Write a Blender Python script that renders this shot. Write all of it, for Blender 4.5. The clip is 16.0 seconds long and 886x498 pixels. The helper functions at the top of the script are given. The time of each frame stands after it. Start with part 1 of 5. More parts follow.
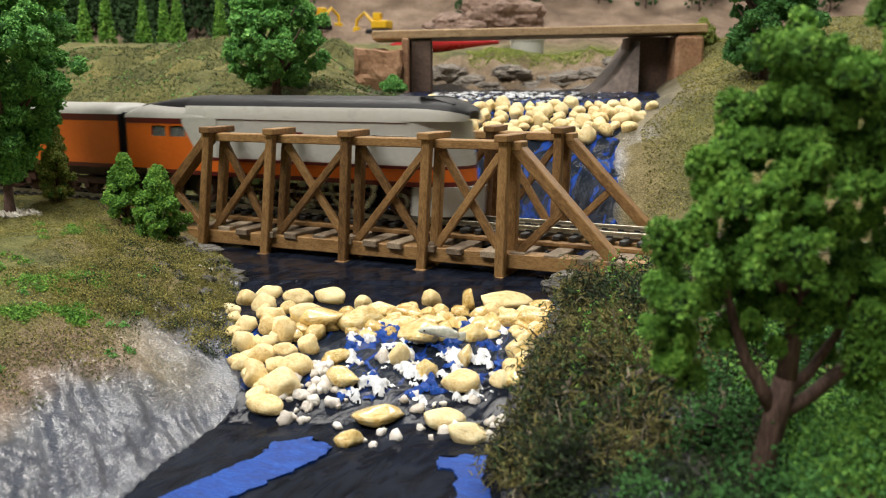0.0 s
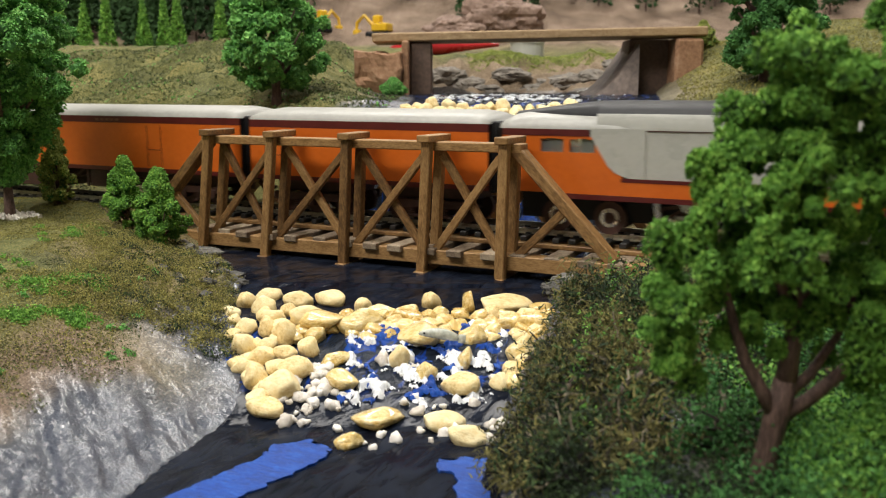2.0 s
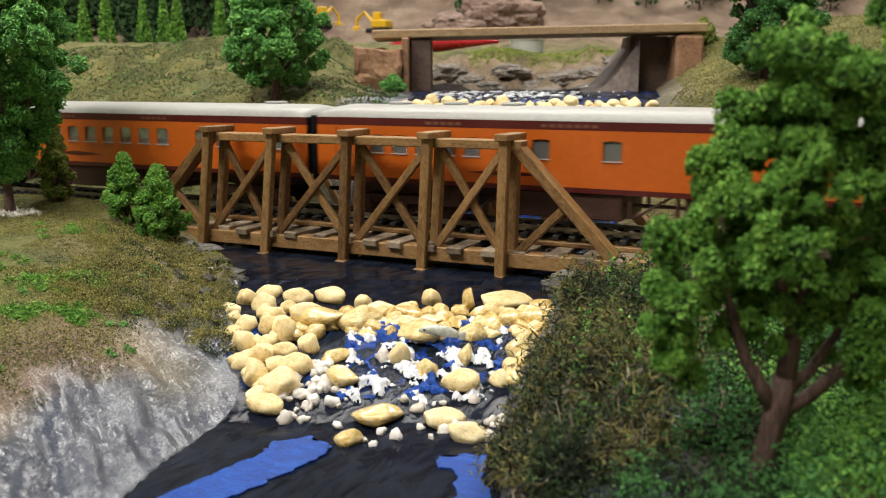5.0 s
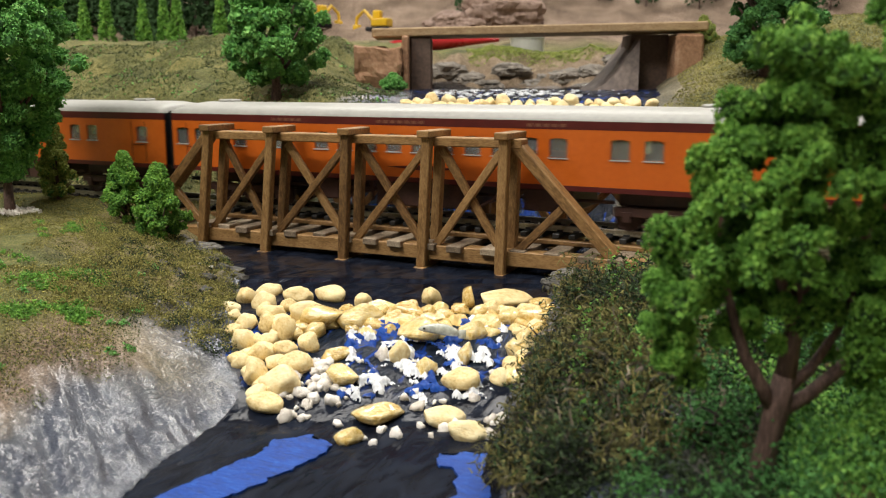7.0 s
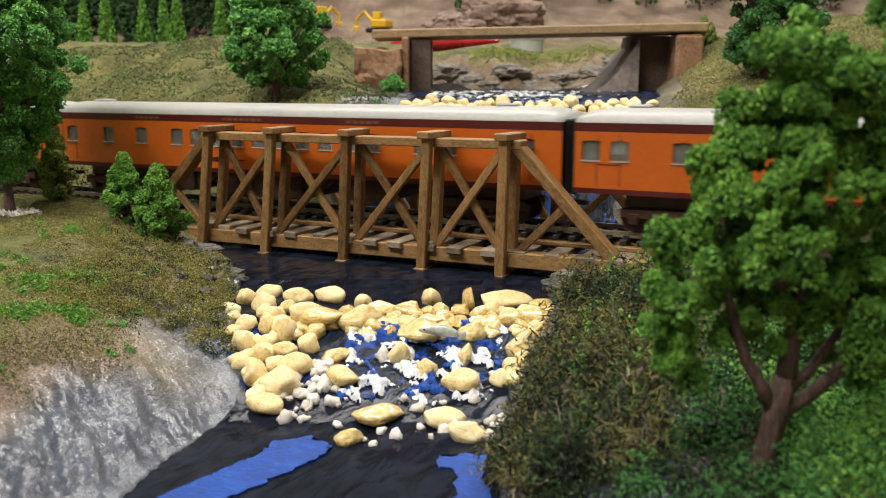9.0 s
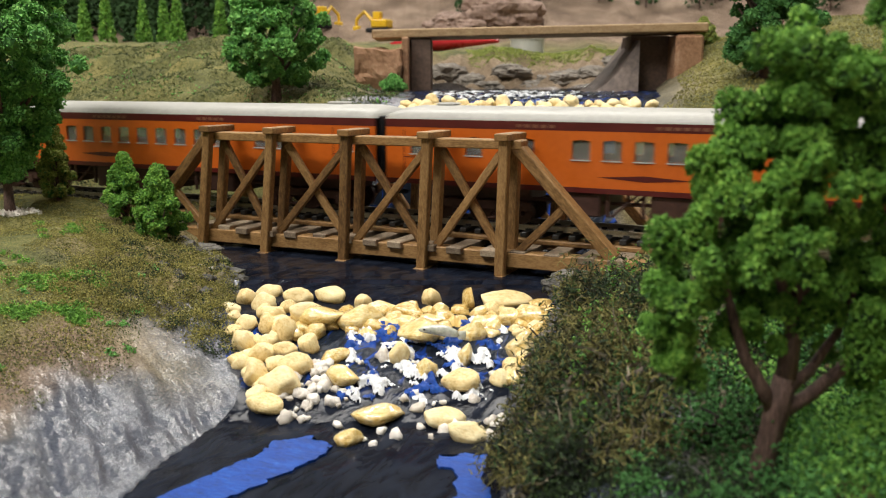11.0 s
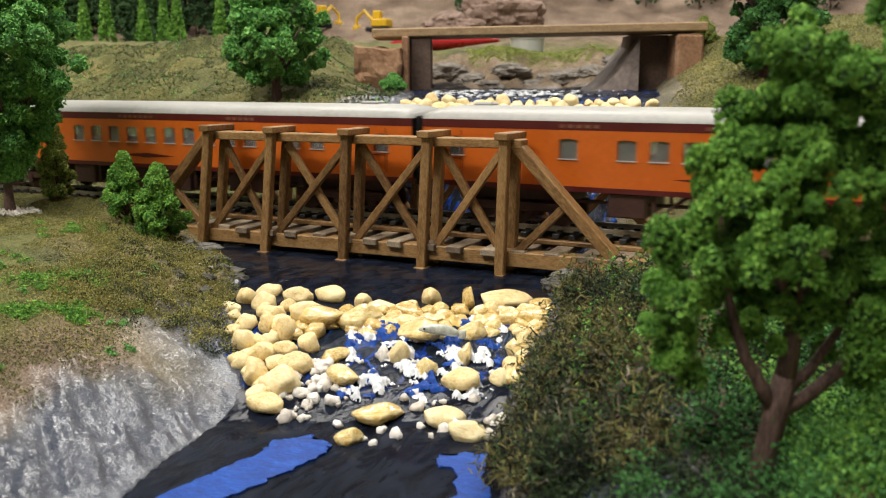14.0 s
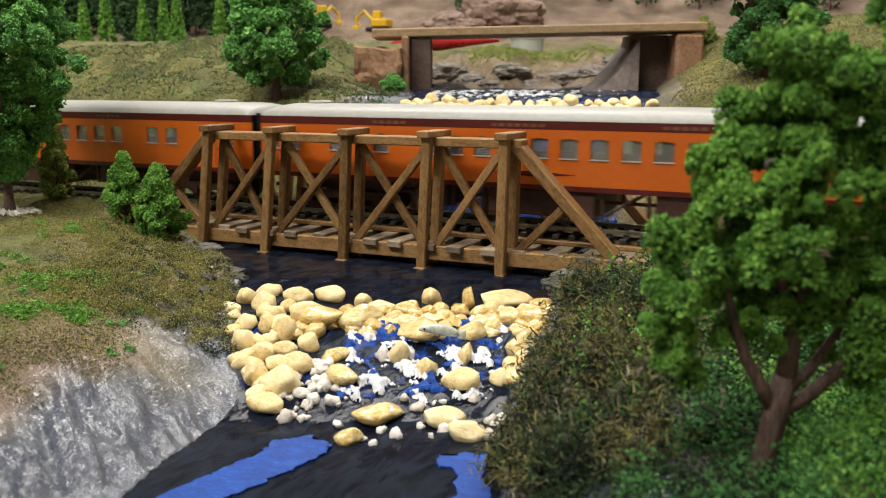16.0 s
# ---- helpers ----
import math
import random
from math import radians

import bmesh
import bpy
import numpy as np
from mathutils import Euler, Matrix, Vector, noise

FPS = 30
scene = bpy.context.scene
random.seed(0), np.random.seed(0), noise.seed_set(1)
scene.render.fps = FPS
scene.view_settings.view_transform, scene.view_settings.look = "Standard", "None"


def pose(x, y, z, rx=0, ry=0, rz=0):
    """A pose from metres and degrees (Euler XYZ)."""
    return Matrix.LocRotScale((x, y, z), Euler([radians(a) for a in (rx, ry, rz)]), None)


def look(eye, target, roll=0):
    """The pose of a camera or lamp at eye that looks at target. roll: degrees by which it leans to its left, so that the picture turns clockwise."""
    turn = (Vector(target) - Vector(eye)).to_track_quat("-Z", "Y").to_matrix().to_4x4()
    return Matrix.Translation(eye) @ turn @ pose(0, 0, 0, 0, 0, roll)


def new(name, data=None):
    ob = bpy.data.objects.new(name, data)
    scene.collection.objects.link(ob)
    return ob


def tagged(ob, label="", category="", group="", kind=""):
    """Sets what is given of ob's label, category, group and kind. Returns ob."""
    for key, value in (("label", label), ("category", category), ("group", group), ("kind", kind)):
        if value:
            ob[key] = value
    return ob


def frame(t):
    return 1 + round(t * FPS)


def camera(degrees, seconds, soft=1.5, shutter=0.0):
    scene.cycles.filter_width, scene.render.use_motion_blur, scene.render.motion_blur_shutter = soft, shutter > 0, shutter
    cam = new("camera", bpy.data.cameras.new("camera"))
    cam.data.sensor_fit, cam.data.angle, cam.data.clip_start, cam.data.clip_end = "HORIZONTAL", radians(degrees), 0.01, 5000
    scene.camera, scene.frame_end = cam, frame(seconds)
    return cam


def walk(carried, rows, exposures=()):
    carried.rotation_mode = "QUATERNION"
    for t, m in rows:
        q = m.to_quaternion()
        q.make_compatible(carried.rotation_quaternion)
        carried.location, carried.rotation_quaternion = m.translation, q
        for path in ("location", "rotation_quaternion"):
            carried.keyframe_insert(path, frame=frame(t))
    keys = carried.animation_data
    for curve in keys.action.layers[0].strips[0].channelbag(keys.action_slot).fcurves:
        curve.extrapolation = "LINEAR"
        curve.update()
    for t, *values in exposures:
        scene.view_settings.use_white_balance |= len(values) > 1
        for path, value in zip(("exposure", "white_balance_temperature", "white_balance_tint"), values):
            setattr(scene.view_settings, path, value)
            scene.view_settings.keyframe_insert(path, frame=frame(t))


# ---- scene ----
# A model railway: a streamliner crosses a timber truss bridge over a resin stream.
# z = 0 is the top of the rails; the rails run along x.
YAW, TILT, EYE = 26.0, 10.7, 0.0538
cam = camera(54.0, 16.0, 1.1, 0.5)
cam.data.dof.use_dof, cam.data.dof.focus_distance, cam.data.dof.aperture_fstop = True, 0.30, 32.0
# slow nod of the camera: seconds, degrees
NOD = [(0, 0), (0.5, 0.01), (1, 0.045), (1.5, 0.11), (2, 0.165), (2.5, 0.165), (3, 0.14), (3.5, 0.09), (4, 0.045), (5.2, -0.06),
       (6.5, -0.15), (7, -0.14), (7.5, -0.11), (8, -0.11), (8.5, -0.06), (9, -0.065), (10.2, -0.07), (11.5, -0.06), (12, 0.06), (12.5, 0.055),
       (13, -0.06), (13.5, -0.12), (14, -0.115), (14.5, -0.115), (15, -0.165), (15.5, -0.2), (16, -0.11)]
walk(cam, [(t, pose(0, 0, EYE, 90 - TILT + a, 0, YAW)) for t, a in NOD])

# ---- light: a room with daylight tubes over the layout ----
world = bpy.data.worlds.new("room_air")
scene.world = world
world.use_nodes = True
world.node_tree.nodes["Background"].inputs[0].default_value = (0.9, 0.93, 1.0, 1)
world.node_tree.nodes["Background"].inputs[1].default_value = 0.25
scene.view_settings.exposure = 0.0

CY, SY = math.cos(radians(YAW)), math.sin(radians(YAW))


def uw(u, w, z=0.0):
    """A place from its reach to the right and ahead of the viewer."""
    return Vector((u * CY - w * SY, u * SY + w * CY, z))


def lamp(name, place, target, size, power, colour=(1, 0.96, 0.9)):
    d = bpy.data.lights.new(name, "AREA")
    d.shape, d.size, d.size_y, d.energy, d.color = "RECTANGLE", size[0], size[1], power, colour
    ob = new(name, d)
    ob.matrix_world = look(place, target)
    return ob


lamp("tube_light_lamp", uw(-0.90, -0.50, 1.50), uw(-0.05, 0.35, 0), (1.2, 0.20), 25)
lamp("tube_light_lamp", uw(-0.05, 0.20, 1.60), uw(-0.05, 0.32, 0), (1.2, 0.20), 22)
lamp("tube_light_lamp", uw(1.7, 2.1, 1.65), uw(0.0, 0.4, 0), (1.2, 0.20), 18)
lamp("tube_light_lamp", uw(-0.10, 1.75, 1.55), uw(-0.1, 0.25, 0), (1.2, 0.20), 17)

# ---- materials ----


def material(name, stops, scale=400.0, rough=0.6, bump=0.3, fine=4.0, metal=0.0, coat=0.0, vary=0.0, island=0.0, stretch=None, spec=0.5, dist=0.0004):
    """Colour from two scales of noise over stops of (place, colour), with fine relief."""
    m = bpy.data.materials.new(name)
    m.use_nodes = True
    nt = m.node_tree
    n, ln = nt.nodes, nt.links
    b = n["Principled BSDF"]
    tc = n.new("ShaderNodeTexCoord")
    src = tc.outputs["Object"]
    if stretch:
        mp = n.new("ShaderNodeMapping")
        mp.inputs["Scale"].default_value = stretch
        ln.new(src, mp.inputs[0])
        src = mp.outputs[0]
    n1, n2 = n.new("ShaderNodeTexNoise"), n.new("ShaderNodeTexNoise")
    for q, sc in ((n1, scale), (n2, scale * fine)):
        q.inputs["Scale"].default_value, q.inputs["Detail"].default_value = sc, 4
        ln.new(src, q.inputs["Vector"])
    mix = n.new("ShaderNodeMath")
    mix.operation = "MULTIPLY_ADD"
    ln.new(n2.outputs[0], mix.inputs[0])
    mix.inputs[1].default_value = 0.5
    half = n.new("ShaderNodeMath")
    half.operation = "MULTIPLY"
    half.inputs[1].default_value = 0.5
    ln.new(n1.outputs[0], half.inputs[0])
    ln.new(half.outputs[0], mix.inputs[2])
    fac = mix.outputs[0]
    for amount, kind in ((vary, "o"), (island, "i")):
        if amount:
            if kind == "o":
                r = n.new("ShaderNodeObjectInfo").outputs["Random"]
            else:
                r = n.new("ShaderNodeNewGeometry").outputs["Random Per Island"]
            a = n.new("ShaderNodeMath")
            a.operation = "MULTIPLY_ADD"
            ln.new(r, a.inputs[0])
            a.inputs[1].default_value = amount
            s = n.new("ShaderNodeMath")
            s.operation = "SUBTRACT"
            ln.new(fac, s.inputs[0])
            s.inputs[1].default_value = amount / 2
            ln.new(s.outputs[0], a.inputs[2])
            fac = a.outputs[0]
    cr = n.new("ShaderNodeValToRGB")
    e = cr.color_ramp.elements
    while len(e) < len(stops):
        e.new(0.5)
    for el, (p, c) in zip(e, stops):
        el.position, el.color = p, (*c, 1)
    ln.new(fac, cr.inputs[0])
    ln.new(cr.outputs[0], b.inputs["Base Color"])
    rr = n.new("ShaderNodeMapRange")
    rr.inputs["To Min"].default_value, rr.inputs["To Max"].default_value = max(0.02, rough - 0.12), min(1, rough + 0.12)
    ln.new(n1.outputs[0], rr.inputs[0])
    ln.new(rr.outputs[0], b.inputs["Roughness"])
    b.inputs["Metallic"].default_value = metal
    b.inputs["Specular IOR Level"].default_value = spec
    if coat:
        b.inputs["Coat Weight"].default_value = coat
        b.inputs["Coat Roughness"].default_value = 0.08
    if bump:
        bp = n.new("ShaderNodeBump")
        bp.inputs["Strength"].default_value, bp.inputs["Distance"].default_value = bump, dist
        ln.new(mix.outputs[0], bp.inputs["Height"])
        ln.new(bp.outputs[0], b.inputs["Normal"])
    return m


WOOD = material("stained_wood", [(0.3, (0.105, 0.052, 0.017)), (0.5, (0.24, 0.128, 0.043)), (0.72, (0.40, 0.235, 0.092))], 160, 0.55, 0.35, 4, vary=0.25, stretch=(1.0, 3.2, 3.2), dist=0.0002)
WOOD_PALE = material("weathered_tie_wood", [(0.3, (0.14, 0.10, 0.065)), (0.55, (0.30, 0.23, 0.155)), (0.75, (0.46, 0.37, 0.26))], 220, 0.7, 0.4, 4, vary=0.3, stretch=(3, 1, 3), dist=0.0002)
RAIL = material("rail_metal", [(0.3, (0.30, 0.27, 0.20)), (0.7, (0.55, 0.51, 0.42))], 300, 0.35, 0.1, metal=0.9)
TIE = material("black_plastic_tie", [(0.3, (0.012, 0.012, 0.012)), (0.7, (0.04, 0.038, 0.035))], 500, 0.5, 0.2)
ROCK = material("cream_pebble", [(0.28, (0.50, 0.33, 0.11)), (0.42, (0.76, 0.58, 0.27)), (0.62, (0.86, 0.73, 0.42)), (0.8, (0.90, 0.82, 0.58))], 1.9, 0.55, 0.4, 3, vary=0.16, dist=0.0010)
ROCK_WET = material("wet_ochre_pebble", [(0.30, (0.42, 0.22, 0.03)), (0.42, (0.66, 0.44, 0.12)), (0.58, (0.82, 0.64, 0.29)), (0.8, (0.88, 0.78, 0.50))], 2.2, 0.2, 0.7, 3, coat=1.0, vary=0.16, dist=0.0012)
FOAM = material("white_gloss_foam", [(0.3, (0.55, 0.57, 0.60)), (0.6, (0.80, 0.82, 0.84))], 420, 0.15, 0.9, 3, coat=0.6, dist=0.0006)
GRIT = material("white_grit", [(0.3, (0.55, 0.50, 0.43)), (0.6, (0.80, 0.76, 0.70))], 400, 0.6, 0.4, island=0.5)
BLUE = material("blue_gloss_paint", [(0.3, (0.005, 0.025, 0.13)), (0.52, (0.009, 0.056, 0.30)), (0.75, (0.03, 0.13, 0.50))], 160, 0.5, 0.6, 5, stretch=(1, 3, 1), dist=0.0005, spec=0.2)
LEAF = material("green_foam_foliage", [(0.25, (0.040, 0.120, 0.012)), (0.5, (0.105, 0.265, 0.028)), (0.74, (0.26, 0.47, 0.07))], 120, 0.85, 0.3, 5, island=0.30)
# one tree's own dark green; elsewhere shade painted into cores and tufts
LEAF_SHADE = material("dark_and_shaded_foliage", [(0.25, (0.022, 0.085, 0.02)), (0.5, (0.05, 0.17, 0.038)), (0.8, (0.10, 0.27, 0.06))], 120, 0.85, 0.3, 5, island=0.3)
LEAF_DARK = material("dark_green_foliage", [(0.25, (0.050, 0.180, 0.034)), (0.5, (0.125, 0.35, 0.070)), (0.8, (0.26, 0.50, 0.13))], 120, 0.85, 0.3, 5, island=0.3)
LEAF_LIGHT = material("light_green_foliage", [(0.25, (0.05, 0.16, 0.02)), (0.5, (0.13, 0.33, 0.05)), (0.8, (0.26, 0.48, 0.09))], 120, 0.85, 0.3, 5, island=0.5)
LEAF_OLIVE = material("olive_lichen", [(0.25, (0.040, 0.038, 0.012)), (0.5, (0.115, 0.105, 0.030)), (0.8, (0.27, 0.24, 0.075))], 110, 0.9, 0.3, 4, island=0.35)
LEAF_DEEP = material("deep_green_foam", [(0.30, (0.008, 0.014, 0.007)), (0.5, (0.022, 0.045, 0.014)), (0.8, (0.075, 0.13, 0.032))], 110, 0.9, 0.3, 4, island=0.4)
LEAF_HILL = material("hill_turf", [(0.28, (0.022, 0.036, 0.009)), (0.5, (0.065, 0.088, 0.022)), (0.75, (0.16, 0.165, 0.05))], 26, 0.9, 0.3, 5, island=0.4)
BANK_STONE = material("bank_stone", [(0.3, (0.09, 0.08, 0.066)), (0.55, (0.20, 0.175, 0.145)), (0.8, (0.34, 0.30, 0.25))], 60, 0.8, 0.8, 5, dist=0.002)
LEAF_YELLOW = material("yellow_green_foliage", [(0.25, (0.11, 0.15, 0.03)), (0.5, (0.24, 0.29, 0.06)), (0.8, (0.40, 0.43, 0.11))], 120, 0.9, 0.3, 5, island=0.4)
TURF_OLIVE = material("olive_turf", [(0.25, (0.085, 0.083, 0.022)), (0.5, (0.215, 0.20, 0.05)), (0.8, (0.42, 0.38, 0.11))], 40, 0.9, 0.3, 5, island=0.5)
# very dark green: own colour of back conifers, painted shade in the near crown
LEAF_CORE = material("dark_conifer_and_core_shade", [(0.3, (0.012, 0.035, 0.008)), (0.7, (0.03, 0.085, 0.016))], 500, 0.9, 0.5)
BARK = material("brown_bark", [(0.32, (0.035, 0.02, 0.016)), (0.5, (0.10, 0.058, 0.045)), (0.7, (0.20, 0.125, 0.10))], 500, 0.75, 1.0, 4, stretch=(1.6, 1.6, 0.3), dist=0.0006)
TWIG = material("grey_twig", [(0.22, (0.010, 0.009, 0.006)), (0.5, (0.042, 0.036, 0.022)), (0.72, (0.12, 0.10, 0.065)), (0.9, (0.26, 0.22, 0.15))], 300, 0.85, 0.3, island=0.8)
BRANCH = material("dead_branch_bark", [(0.3, (0.045, 0.035, 0.024)), (0.55, (0.12, 0.095, 0.07)), (0.8, (0.26, 0.21, 0.16))], 260, 0.85, 0.6, 4, vary=0.3)
DECK_WOOD = material("bleached_plank_wood", [(0.3, (0.20, 0.12, 0.055)), (0.5, (0.36, 0.24, 0.125)), (0.72, (0.52, 0.38, 0.22))], 120, 0.65, 0.4, 4, stretch=(1.0, 4, 4), dist=0.0003)
APRON = material("stained_plaster_apron", [(0.3, (0.055, 0.045, 0.042)), (0.5, (0.13, 0.10, 0.085)), (0.75, (0.26, 0.20, 0.165))], 45, 0.75, 0.6, 6, dist=0.001)
ORANGE = material("orange_enamel", [(0.3, (0.56, 0.112, 0.010)), (0.7, (0.66, 0.145, 0.016))], 60, 0.32, 0.04, 10)
MAROON = material("maroon_enamel", [(0.3, (0.075, 0.008, 0.008)), (0.7, (0.11, 0.014, 0.012))], 90, 0.35, 0.05)
ROOF_WHITE = material("pale_grey_roof", [(0.3, (0.31, 0.306, 0.282)), (0.7, (0.41, 0.405, 0.37))], 70, 0.42, 0.06, 8)
GREY = material("light_grey_enamel", [(0.3, (0.42, 0.42, 0.385)), (0.7, (0.50, 0.50, 0.46))], 60, 0.30, 0.04, 10)
BLACK = material("black_enamel", [(0.3, (0.008, 0.008, 0.009)), (0.7, (0.018, 0.018, 0.02))], 120, 0.5, 0.1, spec=0.25)
UNDER = material("dark_brown_underframe", [(0.3, (0.035, 0.014, 0.010)), (0.7, (0.085, 0.036, 0.026))], 200, 0.55, 0.3)
STEEL = material("bright_steel", [(0.3, (0.45, 0.45, 0.44)), (0.7, (0.68, 0.68, 0.66))], 300, 0.28, 0.1, metal=1.0)
CONCRETE = material("tan_cast_plaster", [(0.3, (0.15, 0.07, 0.035)), (0.5, (0.30, 0.16, 0.085)), (0.75, (0.44, 0.28, 0.17))], 90, 0.8, 0.6, 5, dist=0.001)
PIER = material("dark_brown_pier", [(0.3, (0.055, 0.036, 0.027)), (0.7, (0.17, 0.105, 0.075))], 90, 0.7, 0.5, 5)
RED = material("red_plastic", [(0.3, (0.42, 0.014, 0.02)), (0.7, (0.55, 0.03, 0.035))], 60, 0.3, 0.05)
YELLOW = material("yellow_plastic", [(0.3, (0.62, 0.36, 0.01)), (0.7, (0.75, 0.48, 0.02))], 90, 0.4, 0.1)
TAN_ROCK = material("tan_rock_face", [(0.3, (0.10, 0.065, 0.05)), (0.5, (0.26, 0.175, 0.135)), (0.75, (0.42, 0.31, 0.25))], 50, 0.85, 0.8, 5, dist=0.003)
PLASTER = material("painted_room_wall", [(0.3, (0.66, 0.65, 0.62)), (0.7, (0.74, 0.73, 0.70))], 6, 0.8, 0.2)
GREY_ROCK = material("grey_slate_stone", [(0.3, (0.035, 0.034, 0.030)), (0.55, (0.10, 0.094, 0.082)), (0.8, (0.24, 0.225, 0.20))], 200, 0.8, 0.6, 4, vary=0.4)


def glass_material():
    m = bpy.data.materials.new("window_glass")
    m.use_nodes = True
    b = m.node_tree.nodes["Principled BSDF"]
    b.inputs["Base Color"].default_value = (0.70, 0.73, 0.70, 1)
    b.inputs["Transmission Weight"].default_value = 0.9
    b.inputs["Roughness"].default_value = 0.05
    return m


GLASS = glass_material()
FADED_GOLD = material("faded_gold_lettering", [(0.3, (0.15, 0.05, 0.03)), (0.7, (0.24, 0.11, 0.06))], 300, 0.5, 0.05)

# ---- building helpers ----


def finish(name, bm, mat, smooth=False):
    me = bpy.data.meshes.new(name)
    bm.to_mesh(me)
    bm.free()
    me.materials.append(mat)
    if smooth:
        me.polygons.foreach_set("use_smooth", [True] * len(me.polygons))
    return me


def part(name, bm, mat, parent=None, label="", smooth=False, at=None):
    """One mesh object; under its thing where one is given."""
    ob = new(name, bm if isinstance(bm, bpy.types.Mesh) else finish(name, bm, mat, smooth))
    ob.parent = parent
    if at is not None:
        ob.matrix_local = at
    if label:
        tagged(ob, label)
    return ob


def thing(name, label, category, group="", kind="", at=None):
    ob = new(name)
    ob.empty_display_size = 0.005
    if at is not None:
        ob.matrix_world = at
    return tagged(ob, label, category, group, kind)


def raw(name, verts, faces, mat, smooth=False):
    me = bpy.data.meshes.new(name)
    me.from_pydata(verts.tolist() if hasattr(verts, "tolist") else verts, [], faces.tolist() if hasattr(faces, "tolist") else faces)
    me.materials.append(mat)
    if smooth:
        me.polygons.foreach_set("use_smooth", [True] * len(me.polygons))
    return me


def box(bm, lo, hi, bevel=0.0, m=None):
    r = bmesh.ops.create_cube(bm, size=1)
    vs = r["verts"]
    s = [hi[i] - lo[i] for i in range(3)]
    c = [(hi[i] + lo[i]) / 2 for i in range(3)]
    bmesh.ops.transform(bm, matrix=(m or Matrix()) @ Matrix.Translation(c) @ Matrix.Diagonal((*s, 1)), verts=vs)
    if bevel:
        es = list({e for v in vs for e in v.link_edges})
        bmesh.ops.bevel(bm, geom=es, offset=bevel, segments=1, affect="EDGES")
    return bm


def boxed(lo, hi, bevel=0.0, m=None):
    return box(bmesh.new(), lo, hi, bevel, m)


def cyl(bm, a, b, r1, r2=None, n=12):
    a, b = Vector(a), Vector(b)
    m = Matrix.Translation((a + b) / 2) @ (b - a).to_track_quat("Z", "Y").to_matrix().to_4x4()
    bmesh.ops.create_cone(bm, cap_ends=True, segments=n, radius1=r1, radius2=r1 if r2 is None else r2, depth=(b - a).length, matrix=m)
    return bm


def tube(bm, pts, radii, n=7):
    """A tapered, bent tube."""
    pts = [Vector(p) for p in pts]
    rings = []
    for i, p in enumerate(pts):
        d = (pts[min(i + 1, len(pts) - 1)] - pts[max(i - 1, 0)]).normalized()
        q = d.to_track_quat("Z", "Y")
        rings.append([bm.verts.new(p + q @ Vector((math.cos(k * 2 * math.pi / n), math.sin(k * 2 * math.pi / n), 0)) * radii[i]) for k in range(n)])
    for a, b in zip(rings, rings[1:]):
        for k in range(n):
            bm.faces.new((a[k], a[(k + 1) % n], b[(k + 1) % n], b[k]))
    bm.faces.new(rings[0][::-1])
    bm.faces.new(rings[-1])
    return bm


def beam(a, b, wide, deep, bevel=0.00035):
    """A squared stick from a to b in local x, to be placed by its matrix: returns mesh bmesh and matrix."""
    a, b = Vector(a), Vector(b)
    d = b - a
    side = Vector((0, 1, 0))
    upw = d.cross(side).normalized()
    m = Matrix((d.normalized(), side, upw)).transposed().to_4x4()
    m.translation = (a + b) / 2
    bm = boxed((-d.length / 2, -deep / 2, -wide / 2), (d.length / 2, deep / 2, wide / 2), bevel)
    return bm, m


RNG = np.random.default_rng(7)
TET_V = np.array([(1, 1, 1), (1, -1, -1), (-1, 1, -1), (-1, -1, 1)], float) * 0.8
TET_F = np.array([(0, 1, 2), (0, 3, 1), (0, 2, 3), (1, 3, 2)])


def crumbs(points, sizes, flat=1.0):
    """Many small irregular crumbs: vertices and faces."""
    n = len(points)
    q = RNG.normal(size=(n, 3, 3))
    q, _ = np.linalg.qr(q)
    v = TET_V[None] * RNG.uniform(0.55, 1.35, (n, 4, 1)) * np.asarray(sizes).reshape(-1, 1, 1)
    v = np.einsum("nij,nkj->nki", q, v)
    v[:, :, 2] *= flat
    v = v + np.asarray(points)[:, None]
    f = TET_F[None] + (np.arange(n) * 4)[:, None, None]
    return v.reshape(-1, 3), f.reshape(-1, 3)


def lattice(x, y, seed):
    h = np.sin(x * 127.1 + y * 311.7 + seed * 74.7) * 43758.5453
    return h - np.floor(h)


def fbm(x, y, scale, octaves=4, seed=0):
    out, amp, tot = 0, 1.0, 0
    for o in range(octaves):
        fx, fy = x * scale, y * scale
        ix, iy = np.floor(fx), np.floor(fy)
        tx, ty = fx - ix, fy - iy
        tx, ty = tx * tx * (3 - 2 * tx), ty * ty * (3 - 2 * ty)
        a, b = lattice(ix, iy, seed + o), lattice(ix + 1, iy, seed + o)
        c, d = lattice(ix, iy + 1, seed + o), lattice(ix + 1, iy + 1, seed + o)
        out = out + amp * ((a * (1 - tx) + b * tx) * (1 - ty) + (c * (1 - tx) + d * tx) * ty)
        tot, amp, scale = tot + amp, amp * 0.5, scale * 2.03
    return out / tot


# ---- the lie of the land ----
RAIL_Y = 0.3233


def water_level(w, u=None):
    z = np.interp(w, [0.205, 0.262, 0.345, 0.43, 0.492, 0.64], [-0.030, -0.0165, -0.015, 0.028, 0.046, 0.049])
    if u is None:
        return z
    # the fall begins behind the railway bridge
    k = smooth((u * SY + w * CY - 0.349) / 0.045)
    return np.where(w > 0.3, -0.015 + (z + 0.015) * k, z)


